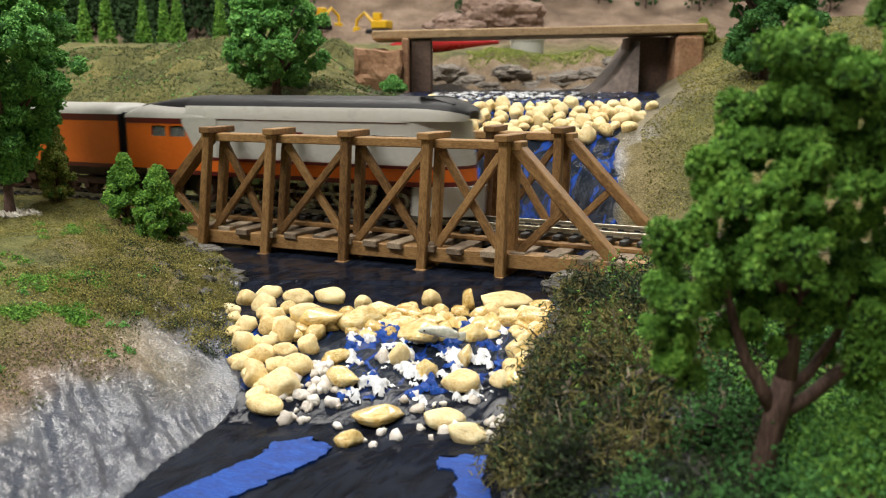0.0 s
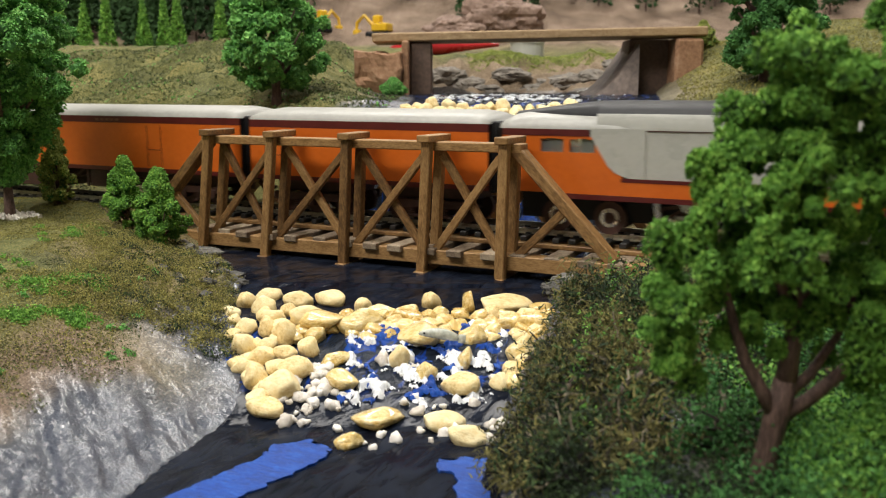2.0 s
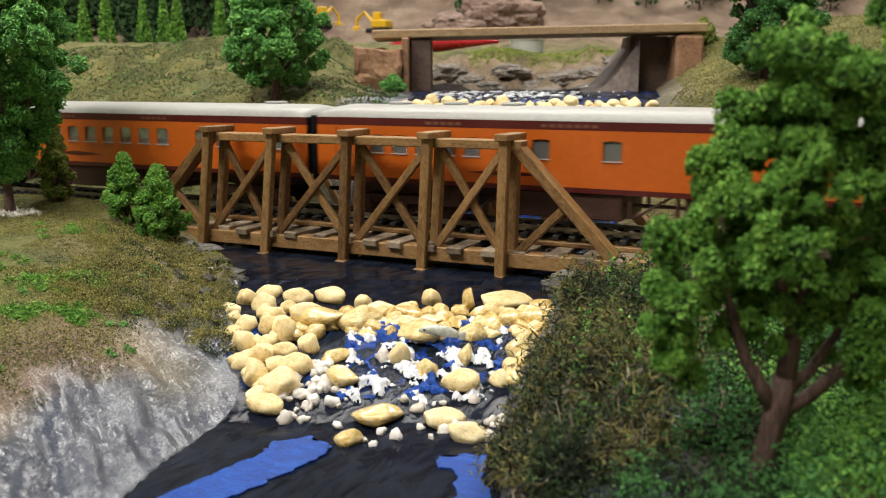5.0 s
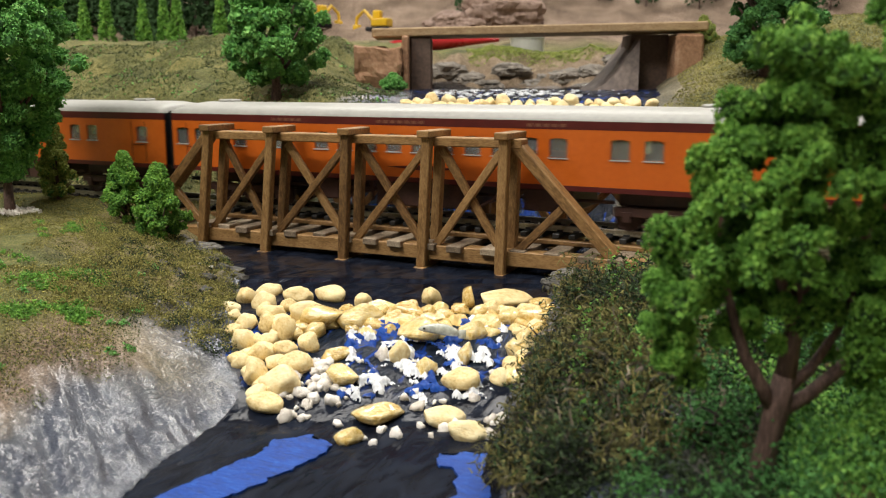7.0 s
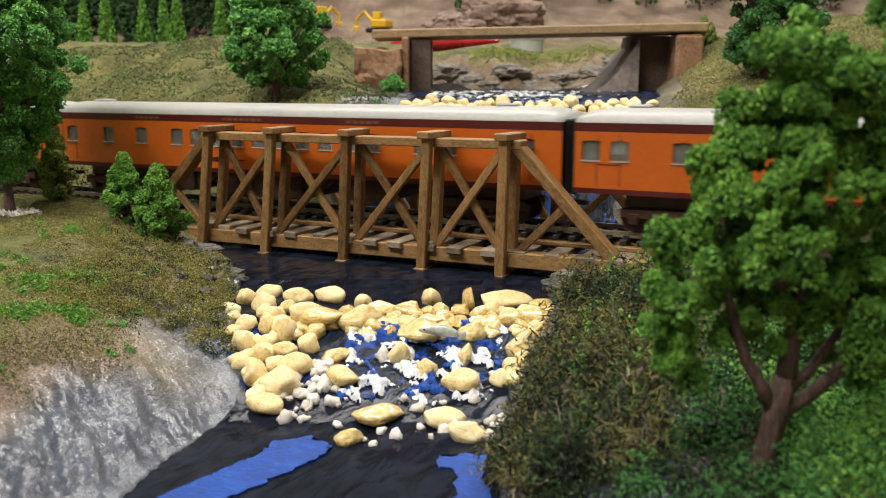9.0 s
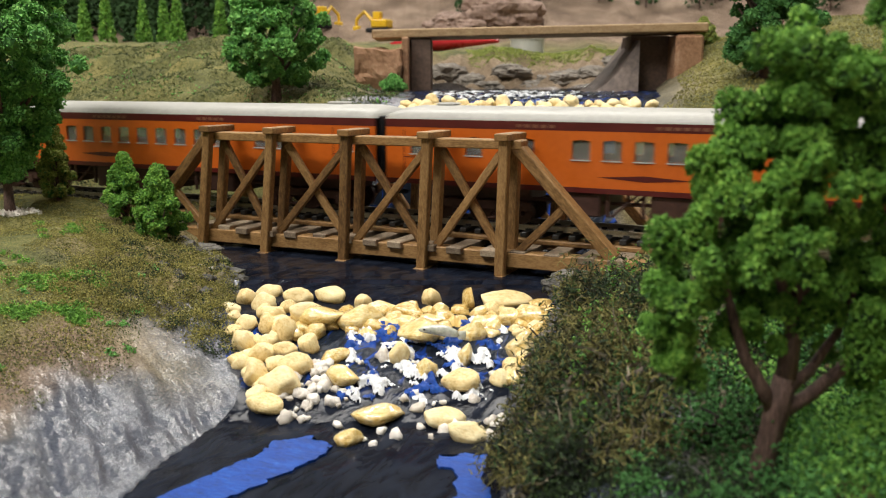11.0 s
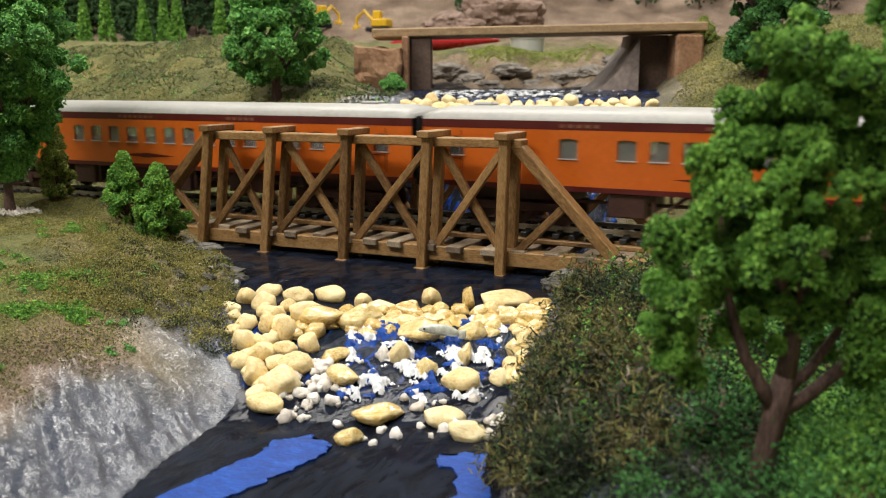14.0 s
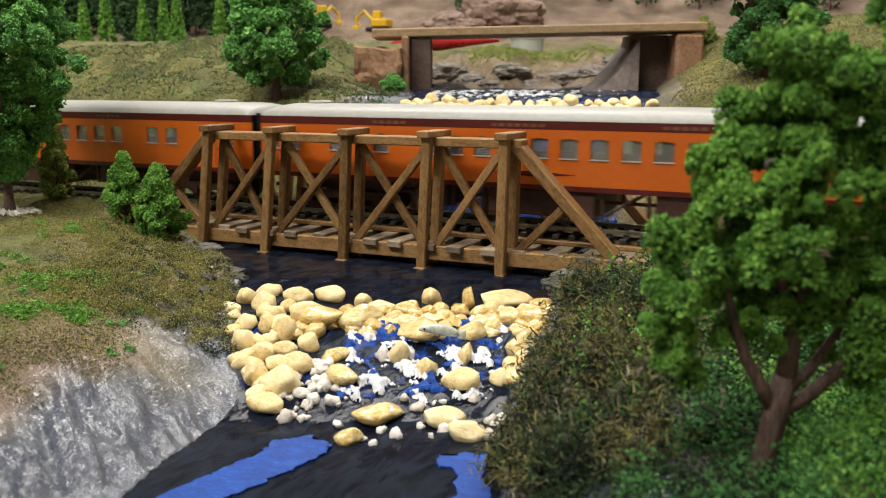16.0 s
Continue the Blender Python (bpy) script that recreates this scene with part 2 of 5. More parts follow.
def left_edge(w):
    return np.interp(w, [-0.8, 0.10, 0.167, 0.1835, 0.2, 0.2126, 0.2416, 0.2657, 0.305, 0.371, 0.43, 0.5, 0.62, 0.8],
                     [-0.5, -0.085, -0.0657, -0.063, -0.057, -0.0517, -0.058, -0.065, -0.072, -0.1, -0.024, -0.018, -0.012, 0.0])


def right_edge(w):
    return np.interp(w, [-0.8, 0.1, 0.1667, 0.2033, 0.2272, 0.2658, 0.296, 0.32, 0.36, 0.43, 0.5, 0.62, 0.8],
                     [-0.2, 0.003, 0.0112, 0.0147, 0.0179, 0.0313, 0.0376, 0.052, 0.072, 0.083, 0.123, 0.148, 0.15])


def smooth(t):
    t = np.clip(t, 0, 1)
    return t * t * (3 - 2 * t)


def land(u, w):
    """Height of the ground, and what covers it: wet, grass, bare."""
    y = u * SY + w * CY
    zw = water_level(w, u)
    le, re = left_edge(w), right_edge(w)
    sl, sr = le - u, u - re
    big = fbm(u, w, 22, 4, 3) - 0.5
    fine = fbm(u, w, 160, 3, 9) - 0.5
    # near banks
    front_top = np.interp(w, [0.1, 0.25, 0.34, 0.4], [-0.004, 0.002, 0.0, 0.0])
    zl = zw + (front_top - zw) * (1 - np.exp(-np.maximum(sl, 0) ** 2 / (np.maximum(sl, 0) + 0.010) / np.interp(w, [0.2, 0.3, 0.36], [0.050, 0.040, 0.026])))
    right_top = np.interp(w, [0.1, 0.2, 0.28, 0.36], [-0.013, -0.0085, -0.009, -0.006])
    zr = zw + (right_top - zw) * (1 - np.exp(-np.maximum(sr, 0) / 0.02))
    # hill behind the track
    q = y - 0.352
    hill = np.interp(q, [0, 0.03, 0.075, 0.15, 0.215, 0.3], [-0.006, 0.012, 0.047, 0.072, 0.0895, 0.091])
    hill = hill + (big * 0.020 + (fbm(u, w, 70, 3, 15) - 0.5) * 0.008) * smooth(q / 0.06)
    zbl = zw + (hill - zw) * smooth((sl - 0.024) / 0.06)
    hill_r = np.interp(q, [-0.02, 0.02, 0.1, 0.2, 0.3, 0.4], [-0.006, 0.008, 0.035, 0.06, 0.088, 0.09])
    zbr = zw + (hill_r - zw + 0.012) * (1 - np.exp(-np.maximum(sr, 0) / 0.045))
    behind = smooth((y - 0.335) / 0.03)
    zl = zl * (1 - behind) + zbl * behind
    zr = zr * (1 - behind) + zbr * behind
    z = np.where(sl > 0, zl, np.where(sr > 0, zr, zw - 0.004 - 0.006 * smooth(np.minimum(-sl, -sr) / 0.02)))
    # far side of the stream basin
    far = np.interp(w, [0.62, 0.655, 0.69, 0.72, 0.86, 1.0, 1.15, 1.4, 2.0], [0.046, 0.050, 0.064, 0.074, 0.084, 0.092, 0.14, 0.26, 0.3]) + big * 0.02 + (fbm(u, w, 75, 3, 61) - 0.5) * 0.020 * smooth((w - 0.65) / 0.03) * (1 - 0.8 * smooth((w - 0.71) / 0.03))
    k = smooth((w - 0.66) / 0.12)
    inside = (sl <= 0.01) & (sr <= 0.01)
    z = np.where(inside, np.where(w > 0.64, far, z), z * (1 - k) + np.maximum(far, 0.088) * k)
    out = smooth((np.abs(u) - 0.75) / 0.25)
    z = z * (1 - out) + (-0.0065 + big * 0.004) * out
    # level bed for the track, away from the stream
    bed = (1 - smooth((np.abs(y - RAIL_Y) - 0.019) / 0.016)) * ((u < -0.118) | (u > 0.062))
    z = z * (1 - bed) + (-0.0062) * bed
    dry = smooth(np.maximum(sl, sr) / 0.012)
    z = z + (big * 0.006 + fine * 0.0022) * dry * (1 - bed)
    z = z + (fbm(u, w, 60, 3, 47) - 0.42) * 0.017 * smooth((sr - 0.004) / 0.012) * smooth((0.29 - y) / 0.05)
    # creases of the resin skirt at the near left
    skirt = smooth((0.075 - sl) / 0.03) * smooth(sl / 0.006) * smooth((0.245 - w) / 0.03)
    z = z + skirt * ((fbm(u * 2.6 + w * 1.5, w * 0.6 - u * 0.3, 120, 2, 21) - 0.5) * 0.0022 + (fbm(u, w, 300, 3, 5) - 0.5) * 0.0003)
    crag = smooth((w - 0.235) / 0.02) * smooth((0.37 - w) / 0.02) * smooth(sl / 0.004) * smooth((0.05 - sl) / 0.03)
    z = z + crag * (np.abs(fbm(u, w, 130, 3, 77) - 0.5) - 0.12) * 0.009
    wet = smooth((0.043 + big * 0.05 - np.maximum(sl, np.where(sr > 0, sr * 2.2, -9))) / 0.03)
    wet = np.where((w > 0.42) & (sr > 0), 0.3 * smooth((0.030 - sr) / 0.012), wet)
    wet = np.where((sr > 0) & (w < 0.34), smooth((0.05 - sr) / 0.02), wet)
    wet = np.where((w > 0.66), 0, wet)
    wet = np.where((w > 0.26) & (w < 0.42), wet + (smooth((0.009 + big * 0.02 - np.maximum(sl, sr)) / 0.010) - wet) * smooth((w - 0.26) / 0.02), wet)
    grass = smooth((np.maximum(sl, sr) - 0.045 - big * 0.05) / 0.03)
    grass = np.where((sr > 0) & (y < 0.36), 0.15, grass)
    grass = np.where(y > 0.36, smooth((np.maximum(sl, sr) - 0.012) / 0.03) * 0.9, grass)
    grass = np.where(inside, smooth((w - 0.72) / 0.03), grass)
    bare = smooth((w - 0.93) / 0.1)
    soil = smooth((sl - 0.022 - big * 0.02) / 0.012) * smooth((0.062 + big * 0.06 - sl) / 0.018) * smooth((0.238 + big * 0.03 - w) / 0.02) * (w > 0)
    bare = np.maximum(bare, 0.85 * soil)
    bare = np.where(inside & (w > 0.64) & (w < 0.74), 0.75 * (1 - smooth((w - 0.70) / 0.03)), bare)
    return z, wet, grass, bare


def land_z(u, w):
    return float(land(np.array([float(u)]), np.array([float(w)]))[0][0])


def ground_material():
    m = bpy.data.materials.new("scenic_ground")
    m.use_nodes = True
    nt = m.node_tree
    n, ln = nt.nodes, nt.links
    b = n["Principled BSDF"]
    at = n.new("ShaderNodeVertexColor")
    at.layer_name = "cover"
    sep = n.new("ShaderNodeSeparateColor")
    ln.new(at.outputs[0], sep.inputs[0])
    tc = n.new("ShaderNodeTexCoord")

    def noise_at(scale, detail=5):
        q = n.new("ShaderNodeTexNoise")
        q.inputs["Scale"].default_value, q.inputs["Detail"].default_value = scale, detail
        ln.new(tc.outputs["Object"], q.inputs["Vector"])
        return q.outputs[0]

    def ramp(fac, stops):
        cr = n.new("ShaderNodeValToRGB")
        e = cr.color_ramp.elements
        while len(e) < len(stops):
            e.new(0.5)
        for el, (p, c) in zip(e, stops):
            el.position, el.color = p, (*c, 1)
        ln.new(fac, cr.inputs[0])
        return cr.outputs[0]

    def blend(fac, a, c):
        mx = n.new("ShaderNodeMix")
        mx.data_type = "RGBA"
        ln.new(fac, mx.inputs[0])
        ln.new(a, mx.inputs[6])
        ln.new(c, mx.inputs[7])
        return mx.outputs[2]

    big, fine, speck = noise_at(28), noise_at(420), noise_at(1500, 3)
    mixed = n.new("ShaderNodeMath")
    mixed.operation = "MULTIPLY_ADD"
    grain = n.new("ShaderNodeMath")
    grain.operation = "MULTIPLY_ADD"
    ln.new(speck, grain.inputs[0])
    grain.inputs[1].default_value = 0.75
    gh = n.new("ShaderNodeMath")
    gh.operation = "MULTIPLY"
    gh.inputs[1].default_value = 0.25
    ln.new(fine, gh.inputs[0])
    ln.new(gh.outputs[0], grain.inputs[2])
    ln.new(grain.outputs[0], mixed.inputs[0])
    mixed.inputs[1].default_value = 0.6
    hb = n.new("ShaderNodeMath")
    hb.operation = "MULTIPLY"
    hb.inputs[1].default_value = 0.4
    ln.new(big, hb.inputs[0])
    ln.new(hb.outputs[0], mixed.inputs[2])
    soil = ramp(mixed.outputs[0], [(0.38, (0.05, 0.042, 0.016)), (0.5, (0.165, 0.135, 0.055)), (0.62, (0.34, 0.27, 0.14))])
    turf = ramp(mixed.outputs[0], [(0.38, (0.03, 0.038, 0.010)), (0.5, (0.105, 0.112, 0.030)), (0.62, (0.25, 0.22, 0.07))])
    resin = ramp(mixed.outputs[0], [(0.38, (0.012, 0.019, 0.036)), (0.47, (0.034, 0.043, 0.064)), (0.55, (0.075, 0.080, 0.096)), (0.64, (0.20, 0.175, 0.165))])
    navy = ramp(mixed.outputs[0], [(0.36, (0.010, 0.016, 0.034)), (0.5, (0.022, 0.032, 0.060)), (0.64, (0.06, 0.07, 0.10))])
    near = n.new("ShaderNodeMapRange")
    near.inputs["From Min"].default_value, near.inputs["From Max"].default_value = 0.78, 1.0
    ln.new(sep.outputs[0], near.inputs[0])
    tan = ramp(mixed.outputs[0], [(0.38, (0.085, 0.055, 0.035)), (0.5, (0.21, 0.145, 0.10)), (0.62, (0.36, 0.27, 0.20))])
    c = blend(sep.outputs[1], soil, turf)
    c = blend(sep.outputs[0], c, blend(near.outputs[0], resin, navy))
    c = blend(sep.outputs[2], c, tan)
    ln.new(c, b.inputs["Base Color"])
    rg = n.new("ShaderNodeMapRange")
    rg.inputs["To Min"].default_value, rg.inputs["To Max"].default_value = 0.95, 0.45
    ln.new(sep.outputs[0], rg.inputs[0])
    ln.new(rg.outputs[0], b.inputs["Roughness"])
    cw = n.new("ShaderNodeMath")
    cw.operation = "MULTIPLY"
    cw.inputs[1].default_value = 0.85
    ln.new(sep.outputs[0], cw.inputs[0])
    ln.new(cw.outputs[0], b.inputs["Coat Weight"])
    b.inputs["Coat Roughness"].default_value = 0.09
    bp = n.new("ShaderNodeBump")
    bp.inputs["Strength"].default_value, bp.inputs["Distance"].default_value = 0.8, 0.0010
    ad = n.new("ShaderNodeMath")
    ad.operation = "MULTIPLY_ADD"
    ln.new(fine, ad.inputs[0])
    ad.inputs[1].default_value = 0.45
    ln.new(speck, ad.inputs[2])
    ln.new(ad.outputs[0], bp.inputs["Height"])
    ln.new(bp.outputs[0], b.inputs["Normal"])
    # creases that run down the resin skirt
    mp = n.new("ShaderNodeMapping")
    mp.vector_type = "TEXTURE"
    mp.inputs["Rotation"].default_value, mp.inputs["Scale"].default_value = (0, 0, radians(66)), (0.42, 2.2, 1)
    ln.new(tc.outputs["Object"], mp.inputs[0])
    ridge = n.new("ShaderNodeTexNoise")
    ridge.inputs["Scale"].default_value, ridge.inputs["Detail"].default_value = 100, 4
    ln.new(mp.outputs[0], ridge.inputs["Vector"])
    both = n.new("ShaderNodeMath")
    both.operation = "MULTIPLY_ADD"
    ln.new(speck, both.inputs[0])
    both.inputs[1].default_value = 0.10
    ln.new(ridge.outputs[0], both.inputs[2])
    soft = n.new("ShaderNodeBump")
    soft.inputs["Strength"].default_value, soft.inputs["Distance"].default_value = 0.5, 0.0026
    ln.new(both.outputs[0], soft.inputs["Height"])
    ln.new(soft.outputs[0], b.inputs["Coat Normal"])
    return m


def steps(zones, lo, hi):
    """Grid lines: zones of (start, end, step), then ever wider to lo and hi."""
    mid = np.concatenate([np.arange(a, b - step * 0.5, step) for a, b, step in zones])
    first, last = zones[0], zones[-1]
    left = first[0] - np.geomspace(first[2] * 2, first[0] - lo, 26)[::-1]
    right = last[1] + np.geomspace(last[2] * 0.5, hi - last[1], 26)
    return np.concatenate([left, mid, right])


def grid_mesh(name, us, ws, z, mat):
    U, W = np.meshgrid(us, ws)
    X, Y = U * CY - W * SY, U * SY + W * CY
    v = np.stack([X, Y, z], -1).reshape(-1, 3)
    nu, nw = len(us), len(ws)
    i = (np.arange(nw - 1)[:, None] * nu + np.arange(nu - 1)[None]).reshape(-1)
    f = np.stack([i, i + 1, i + nu + 1, i + nu], -1)
    return raw(name, v, f, mat, True)


def build_ground():
    us, ws = steps(((-0.34, -0.15, 0.0022), (-0.15, 0.05, 0.0009), (0.05, 0.26, 0.002)), -2.3, 2.0), steps(((0.13, 0.36, 0.0009), (0.36, 0.68, 0.0021)), -1.0, 1.5)
    U, W = np.meshgrid(us, ws)
    z, wet, grass, bare = land(U, W)
    me = grid_mesh("ground", us, ws, z, ground_material())
    ca = me.color_attributes.new("cover", "FLOAT_COLOR", "POINT")
    col = np.stack([wet, grass, bare, np.ones_like(wet)], -1).astype(np.float32).reshape(-1)
    ca.data.foreach_set("color", col)
    tagged(new("ground", me), "sculpted scenic ground of turf, soil and resin", "ground", kind="structure")


build_ground()


def water_material():
    m = bpy.data.materials.new("dark_resin_water")
    m.use_nodes = True
    nt = m.node_tree
    n, ln = nt.nodes, nt.links
    b = n["Principled BSDF"]
    at = n.new("ShaderNodeVertexColor")
    at.layer_name = "cover"
    sep = n.new("ShaderNodeSeparateColor")
    ln.new(at.outputs[0], sep.inputs[0])
    tc = n.new("ShaderNodeTexCoord")
    mp = n.new("ShaderNodeMapping")
    mp.inputs["Rotation"].default_value = (0, 0, -radians(YAW))
    mp.inputs["Scale"].default_value = (1.6, 0.6, 0.6)
    ln.new(tc.outputs["Object"], mp.inputs[0])
    q = n.new("ShaderNodeTexNoise")
    q.inputs["Scale"].default_value, q.inputs["Detail"].default_value, q.inputs["Distortion"].default_value = 130, 4, 0.8
    ln.new(mp.outputs[0], q.inputs["Vector"])

    def ramp(stops):
        cr = n.new("ShaderNodeValToRGB")
        e = cr.color_ramp.elements
        while len(e) < len(stops):
            e.new(0.5)
        for el, (p, c) in zip(e, stops):
            el.position, el.color = p, (*c, 1)
        ln.new(q.outputs[0], cr.inputs[0])
        return cr.outputs[0]

    calm = ramp([(0.35, (0.004, 0.005, 0.009)), (0.65, (0.012, 0.016, 0.027))])
    wild = ramp([(0.40, (0.010, 0.014, 0.022)), (0.535, (0.016, 0.022, 0.034)), (0.57, (0.010, 0.038, 0.22)), (0.64, (0.016, 0.06, 0.30)), (0.68, (0.05, 0.058, 0.075))])
    mx = n.new("ShaderNodeMix")
    mx.data_type = "RGBA"
    ln.new(sep.outputs[0], mx.inputs[0])
    ln.new(calm, mx.inputs[6])
    ln.new(wild, mx.inputs[7])
    ln.new(mx.outputs[2], b.inputs["Base Color"])
    rw = n.new("ShaderNodeMapRange")
    rw.inputs["To Min"].default_value, rw.inputs["To Max"].default_value = 0.10, 0.09
    ln.new(sep.outputs[0], rw.inputs[0])
    ln.new(rw.outputs[0], b.inputs["Roughness"])
    b.inputs["Specular IOR Level"].default_value = 0.04
    bp = n.new("ShaderNodeBump")
    bp.inputs["Strength"].default_value, bp.inputs["Distance"].default_value = 0.6, 0.0007
    fine = n.new("ShaderNodeTexNoise")
    fine.inputs["Scale"].default_value, fine.inputs["Detail"].default_value = 620, 3
    ln.new(mp.outputs[0], fine.inputs["Vector"])
    low = n.new("ShaderNodeMath")
    low.operation = "MULTIPLY"
    ln.new(fine.outputs[0], low.inputs[0])
    ln.new(sep.outputs[0], low.inputs[1])
    tot = n.new("ShaderNodeMath")
    tot.operation = "MULTIPLY_ADD"
    ln.new(low.outputs[0], tot.inputs[0])
    tot.inputs[1].default_value = 1.1
    ln.new(q.outputs[0], tot.inputs[2])
    ln.new(tot.outputs[0], bp.inputs["Height"])
    ln.new(bp.outputs[0], b.inputs["Normal"])
    return m


def build_water():
    us, ws = np.arange(-0.16, 0.2, 0.0018), np.arange(0.08, 0.7, 0.0018)
    U, W = np.meshgrid(us, ws)
    wild = smooth((W - 0.215) / 0.02) * smooth((0.258 - W) / 0.01) + smooth((U * SY + W * CY - 0.352) / 0.012)
    rip = (fbm(U, W, 120, 3, 31) - 0.5) * (0.0006 + 0.0030 * wild) + (fbm(U, W * 0.5, 40, 2, 35) - 0.5) * 0.0012
    z = water_level(W, U) + rip
    me = grid_mesh("water", us, ws, z, water_material())
    # keep the sheet between the banks
    bm = bmesh.new()
    bm.from_mesh(me)
    gone = []
    for v in bm.verts:
        u, w = v.co.x * CY + v.co.y * SY, -v.co.x * SY + v.co.y * CY
        if u < left_edge(w) - 0.02 or u > right_edge(w) + 0.02:
            gone.append(v)
    bmesh.ops.delete(bm, geom=gone, context="VERTS")
    bm.to_mesh(me)
    bm.free()
    co = np.empty(len(me.vertices) * 3)
    me.vertices.foreach_get("co", co)
    co = co.reshape(-1, 3)
    w = -co[:, 0] * SY + co[:, 1] * CY
    k = smooth((w - 0.215) / 0.02) * smooth((0.262 - w) / 0.01) + smooth((co[:, 1] - 0.352) / 0.012) * (1 - 0.7 * smooth((w - 0.47) / 0.03))
    ca = me.color_attributes.new("cover", "FLOAT_COLOR", "POINT")
    ca.data.foreach_set("color", np.stack([k, k, k, np.ones_like(k)], -1).astype(np.float32).reshape(-1))
    tagged(new("water", me), "dark glossy resin stream with blue and white rapids", "water", kind="structure")


build_water()


def build_room():
    """Floor, walls and ceiling far outside the layout."""
    bm = boxed((-4.5, -3, -1.02), (4.5, 4.5, -1.0))
    tagged(part("floor", bm, PLASTER), "plain grey floor of the room", "floor", kind="structure")
    for name, lo, hi in (("wall_north", (-4.5, 4.5, -1), (4.5, 4.6, 2.2)), ("wall_south", (-4.5, -3.1, -1), (4.5, -3, 2.2)),
                         ("wall_east", (4.5, -3, -1), (4.6, 4.5, 2.2)), ("wall_west", (-4.6, -3, -1), (-4.5, 4.5, 2.2))):
        tagged(part(name, boxed(lo, hi), PLASTER), "plain painted wall of the room", "wall", kind="structure")
    tagged(part("ceiling", boxed((-4.5, -3, 2.2), (4.5, 4.5, 2.3)), PLASTER), "plain pale ceiling of the room", "ceiling", kind="structure")


build_room()


def build_table():
    """The bench that carries the layout."""
    t = thing("layout_table", "plain wooden bench frame under the model layout", "table", at=Matrix.Rotation(radians(YAW), 4, "Z"))
    part("top_board", boxed((-2.3, -1.0, -0.16), (2.0, 1.5, -0.14)), WOOD, t)
    for name, lo, hi in (("front_fascia", (-2.3, -1.02, -0.22), (2.0, -1.002, 0.0)), ("back_fascia", (-2.3, 1.502, -0.22), (2.0, 1.518, 0.25)),
                         ("side_fascia", (-2.32, -1.0, -0.22), (-2.302, 1.5, -0.01)), ("side_fascia", (2.002, -1.0, -0.22), (2.02, 1.5, -0.01))):
        part(name, boxed(lo, hi, 0.002), WOOD, t)
    for x in (-2.2, -0.8, 0.6, 1.9):
        for y in (-0.9, 1.4):
            part("leg", boxed((x - 0.04, y - 0.04, -1.0), (x + 0.04, y + 0.04, -0.16), 0.004), WOOD, t)


build_table()


def ceiling_lights():
    """Tube fittings at the lamps."""
    glow = bpy.data.materials.new("lit_diffuser")
    glow.use_nodes = True
    b = glow.node_tree.nodes["Principled BSDF"]
    b.inputs["Emission Color"].default_value, b.inputs["Emission Strength"].default_value = (1, 0.96, 0.9, 1), 3.0
    for ob in [o for o in scene.objects if o.type == "LIGHT"]:
        f = thing("ceiling_light", "white tube light fitting with a lit diffuser", "lamp", "tube lights", at=ob.matrix_world @ Matrix.Translation((0, 0, 0.03)))
        part("housing", boxed((-0.62, -0.11, 0.002), (0.62, 0.11, 0.05), 0.004), PLASTER, f)
        inv = f.matrix_world.inverted()
        for sx in (-0.5, 0.5):
            top = f.matrix_world @ Vector((sx, 0, 0.04))
            part("hanger", cyl(bmesh.new(), inv @ top, inv @ Vector((top.x, top.y, 2.2)), 0.006, n=8), STEEL, f)
        part("diffuser", boxed((-0.60, -0.10, -0.006), (0.60, 0.10, 0.0), 0.002), glow, f)


ceiling_lights()

# ---- track ----


def rail_bm(x0, x1, y):
    bm = bmesh.new()
    box(bm, (x0, y - 0.00115, -0.0021), (x1, y + 0.00115, -0.0017))
    box(bm, (x0, y - 0.0003, -0.0017), (x1, y + 0.0003, -0.0007))
    box(bm, (x0, y - 0.0006, -0.0007), (x1, y + 0.0006, 0.0), 0.00012)
    return bm


def build_track():
    tr = thing("railway_track", "brass-topped model rails on black plastic ties", "track", kind="structure")
    for dy in (-0.00825, 0.00825):
        part("rail", rail_bm(-2.25, 1.9, RAIL_Y + dy), RAIL, tr)
    tie = boxed((-0.0014, -0.0152, -0.0019), (0.0014, 0.0152, 0), 0.0003)
    for dy in (-0.00825, 0.00825):
        box(tie, (-0.0011, dy - 0.0020, 0), (0.0011, dy - 0.0011, 0.0007))
        box(tie, (-0.0011, dy + 0.0011, 0), (0.0011, dy + 0.0020, 0.0007))
    me = finish("tie", tie, TIE)
    for i in range(90):
        part("tie", me, TIE, tr, at=Matrix.Translation((-0.50 + i * 0.0064, RAIL_Y, -0.0021)))
    rest = bmesh.new()
    for x0, n in ((-2.2, 266), (0.078, 280)):
        for i in range(n):
            box(rest, (x0 + i * 0.0064 - 0.0014, RAIL_Y - 0.0152, -0.004), (x0 + i * 0.0064 + 0.0014, RAIL_Y + 0.0152, -0.0021))
    tagged(part("far_ties", rest, TIE, tr), kind="stuff")


build_track()


# ---- timber truss bridge ----
NEAR_Y, FAR_Y = 0.2875, 0.3585
POSTS_X = (-0.2530, -0.2200, -0.1831, -0.1479, -0.1165)
LEAN = (0.0062, 0.0052, 0.0026, 0.0026, 0.0012)
TOP, LOW = 0.0340, -0.0150


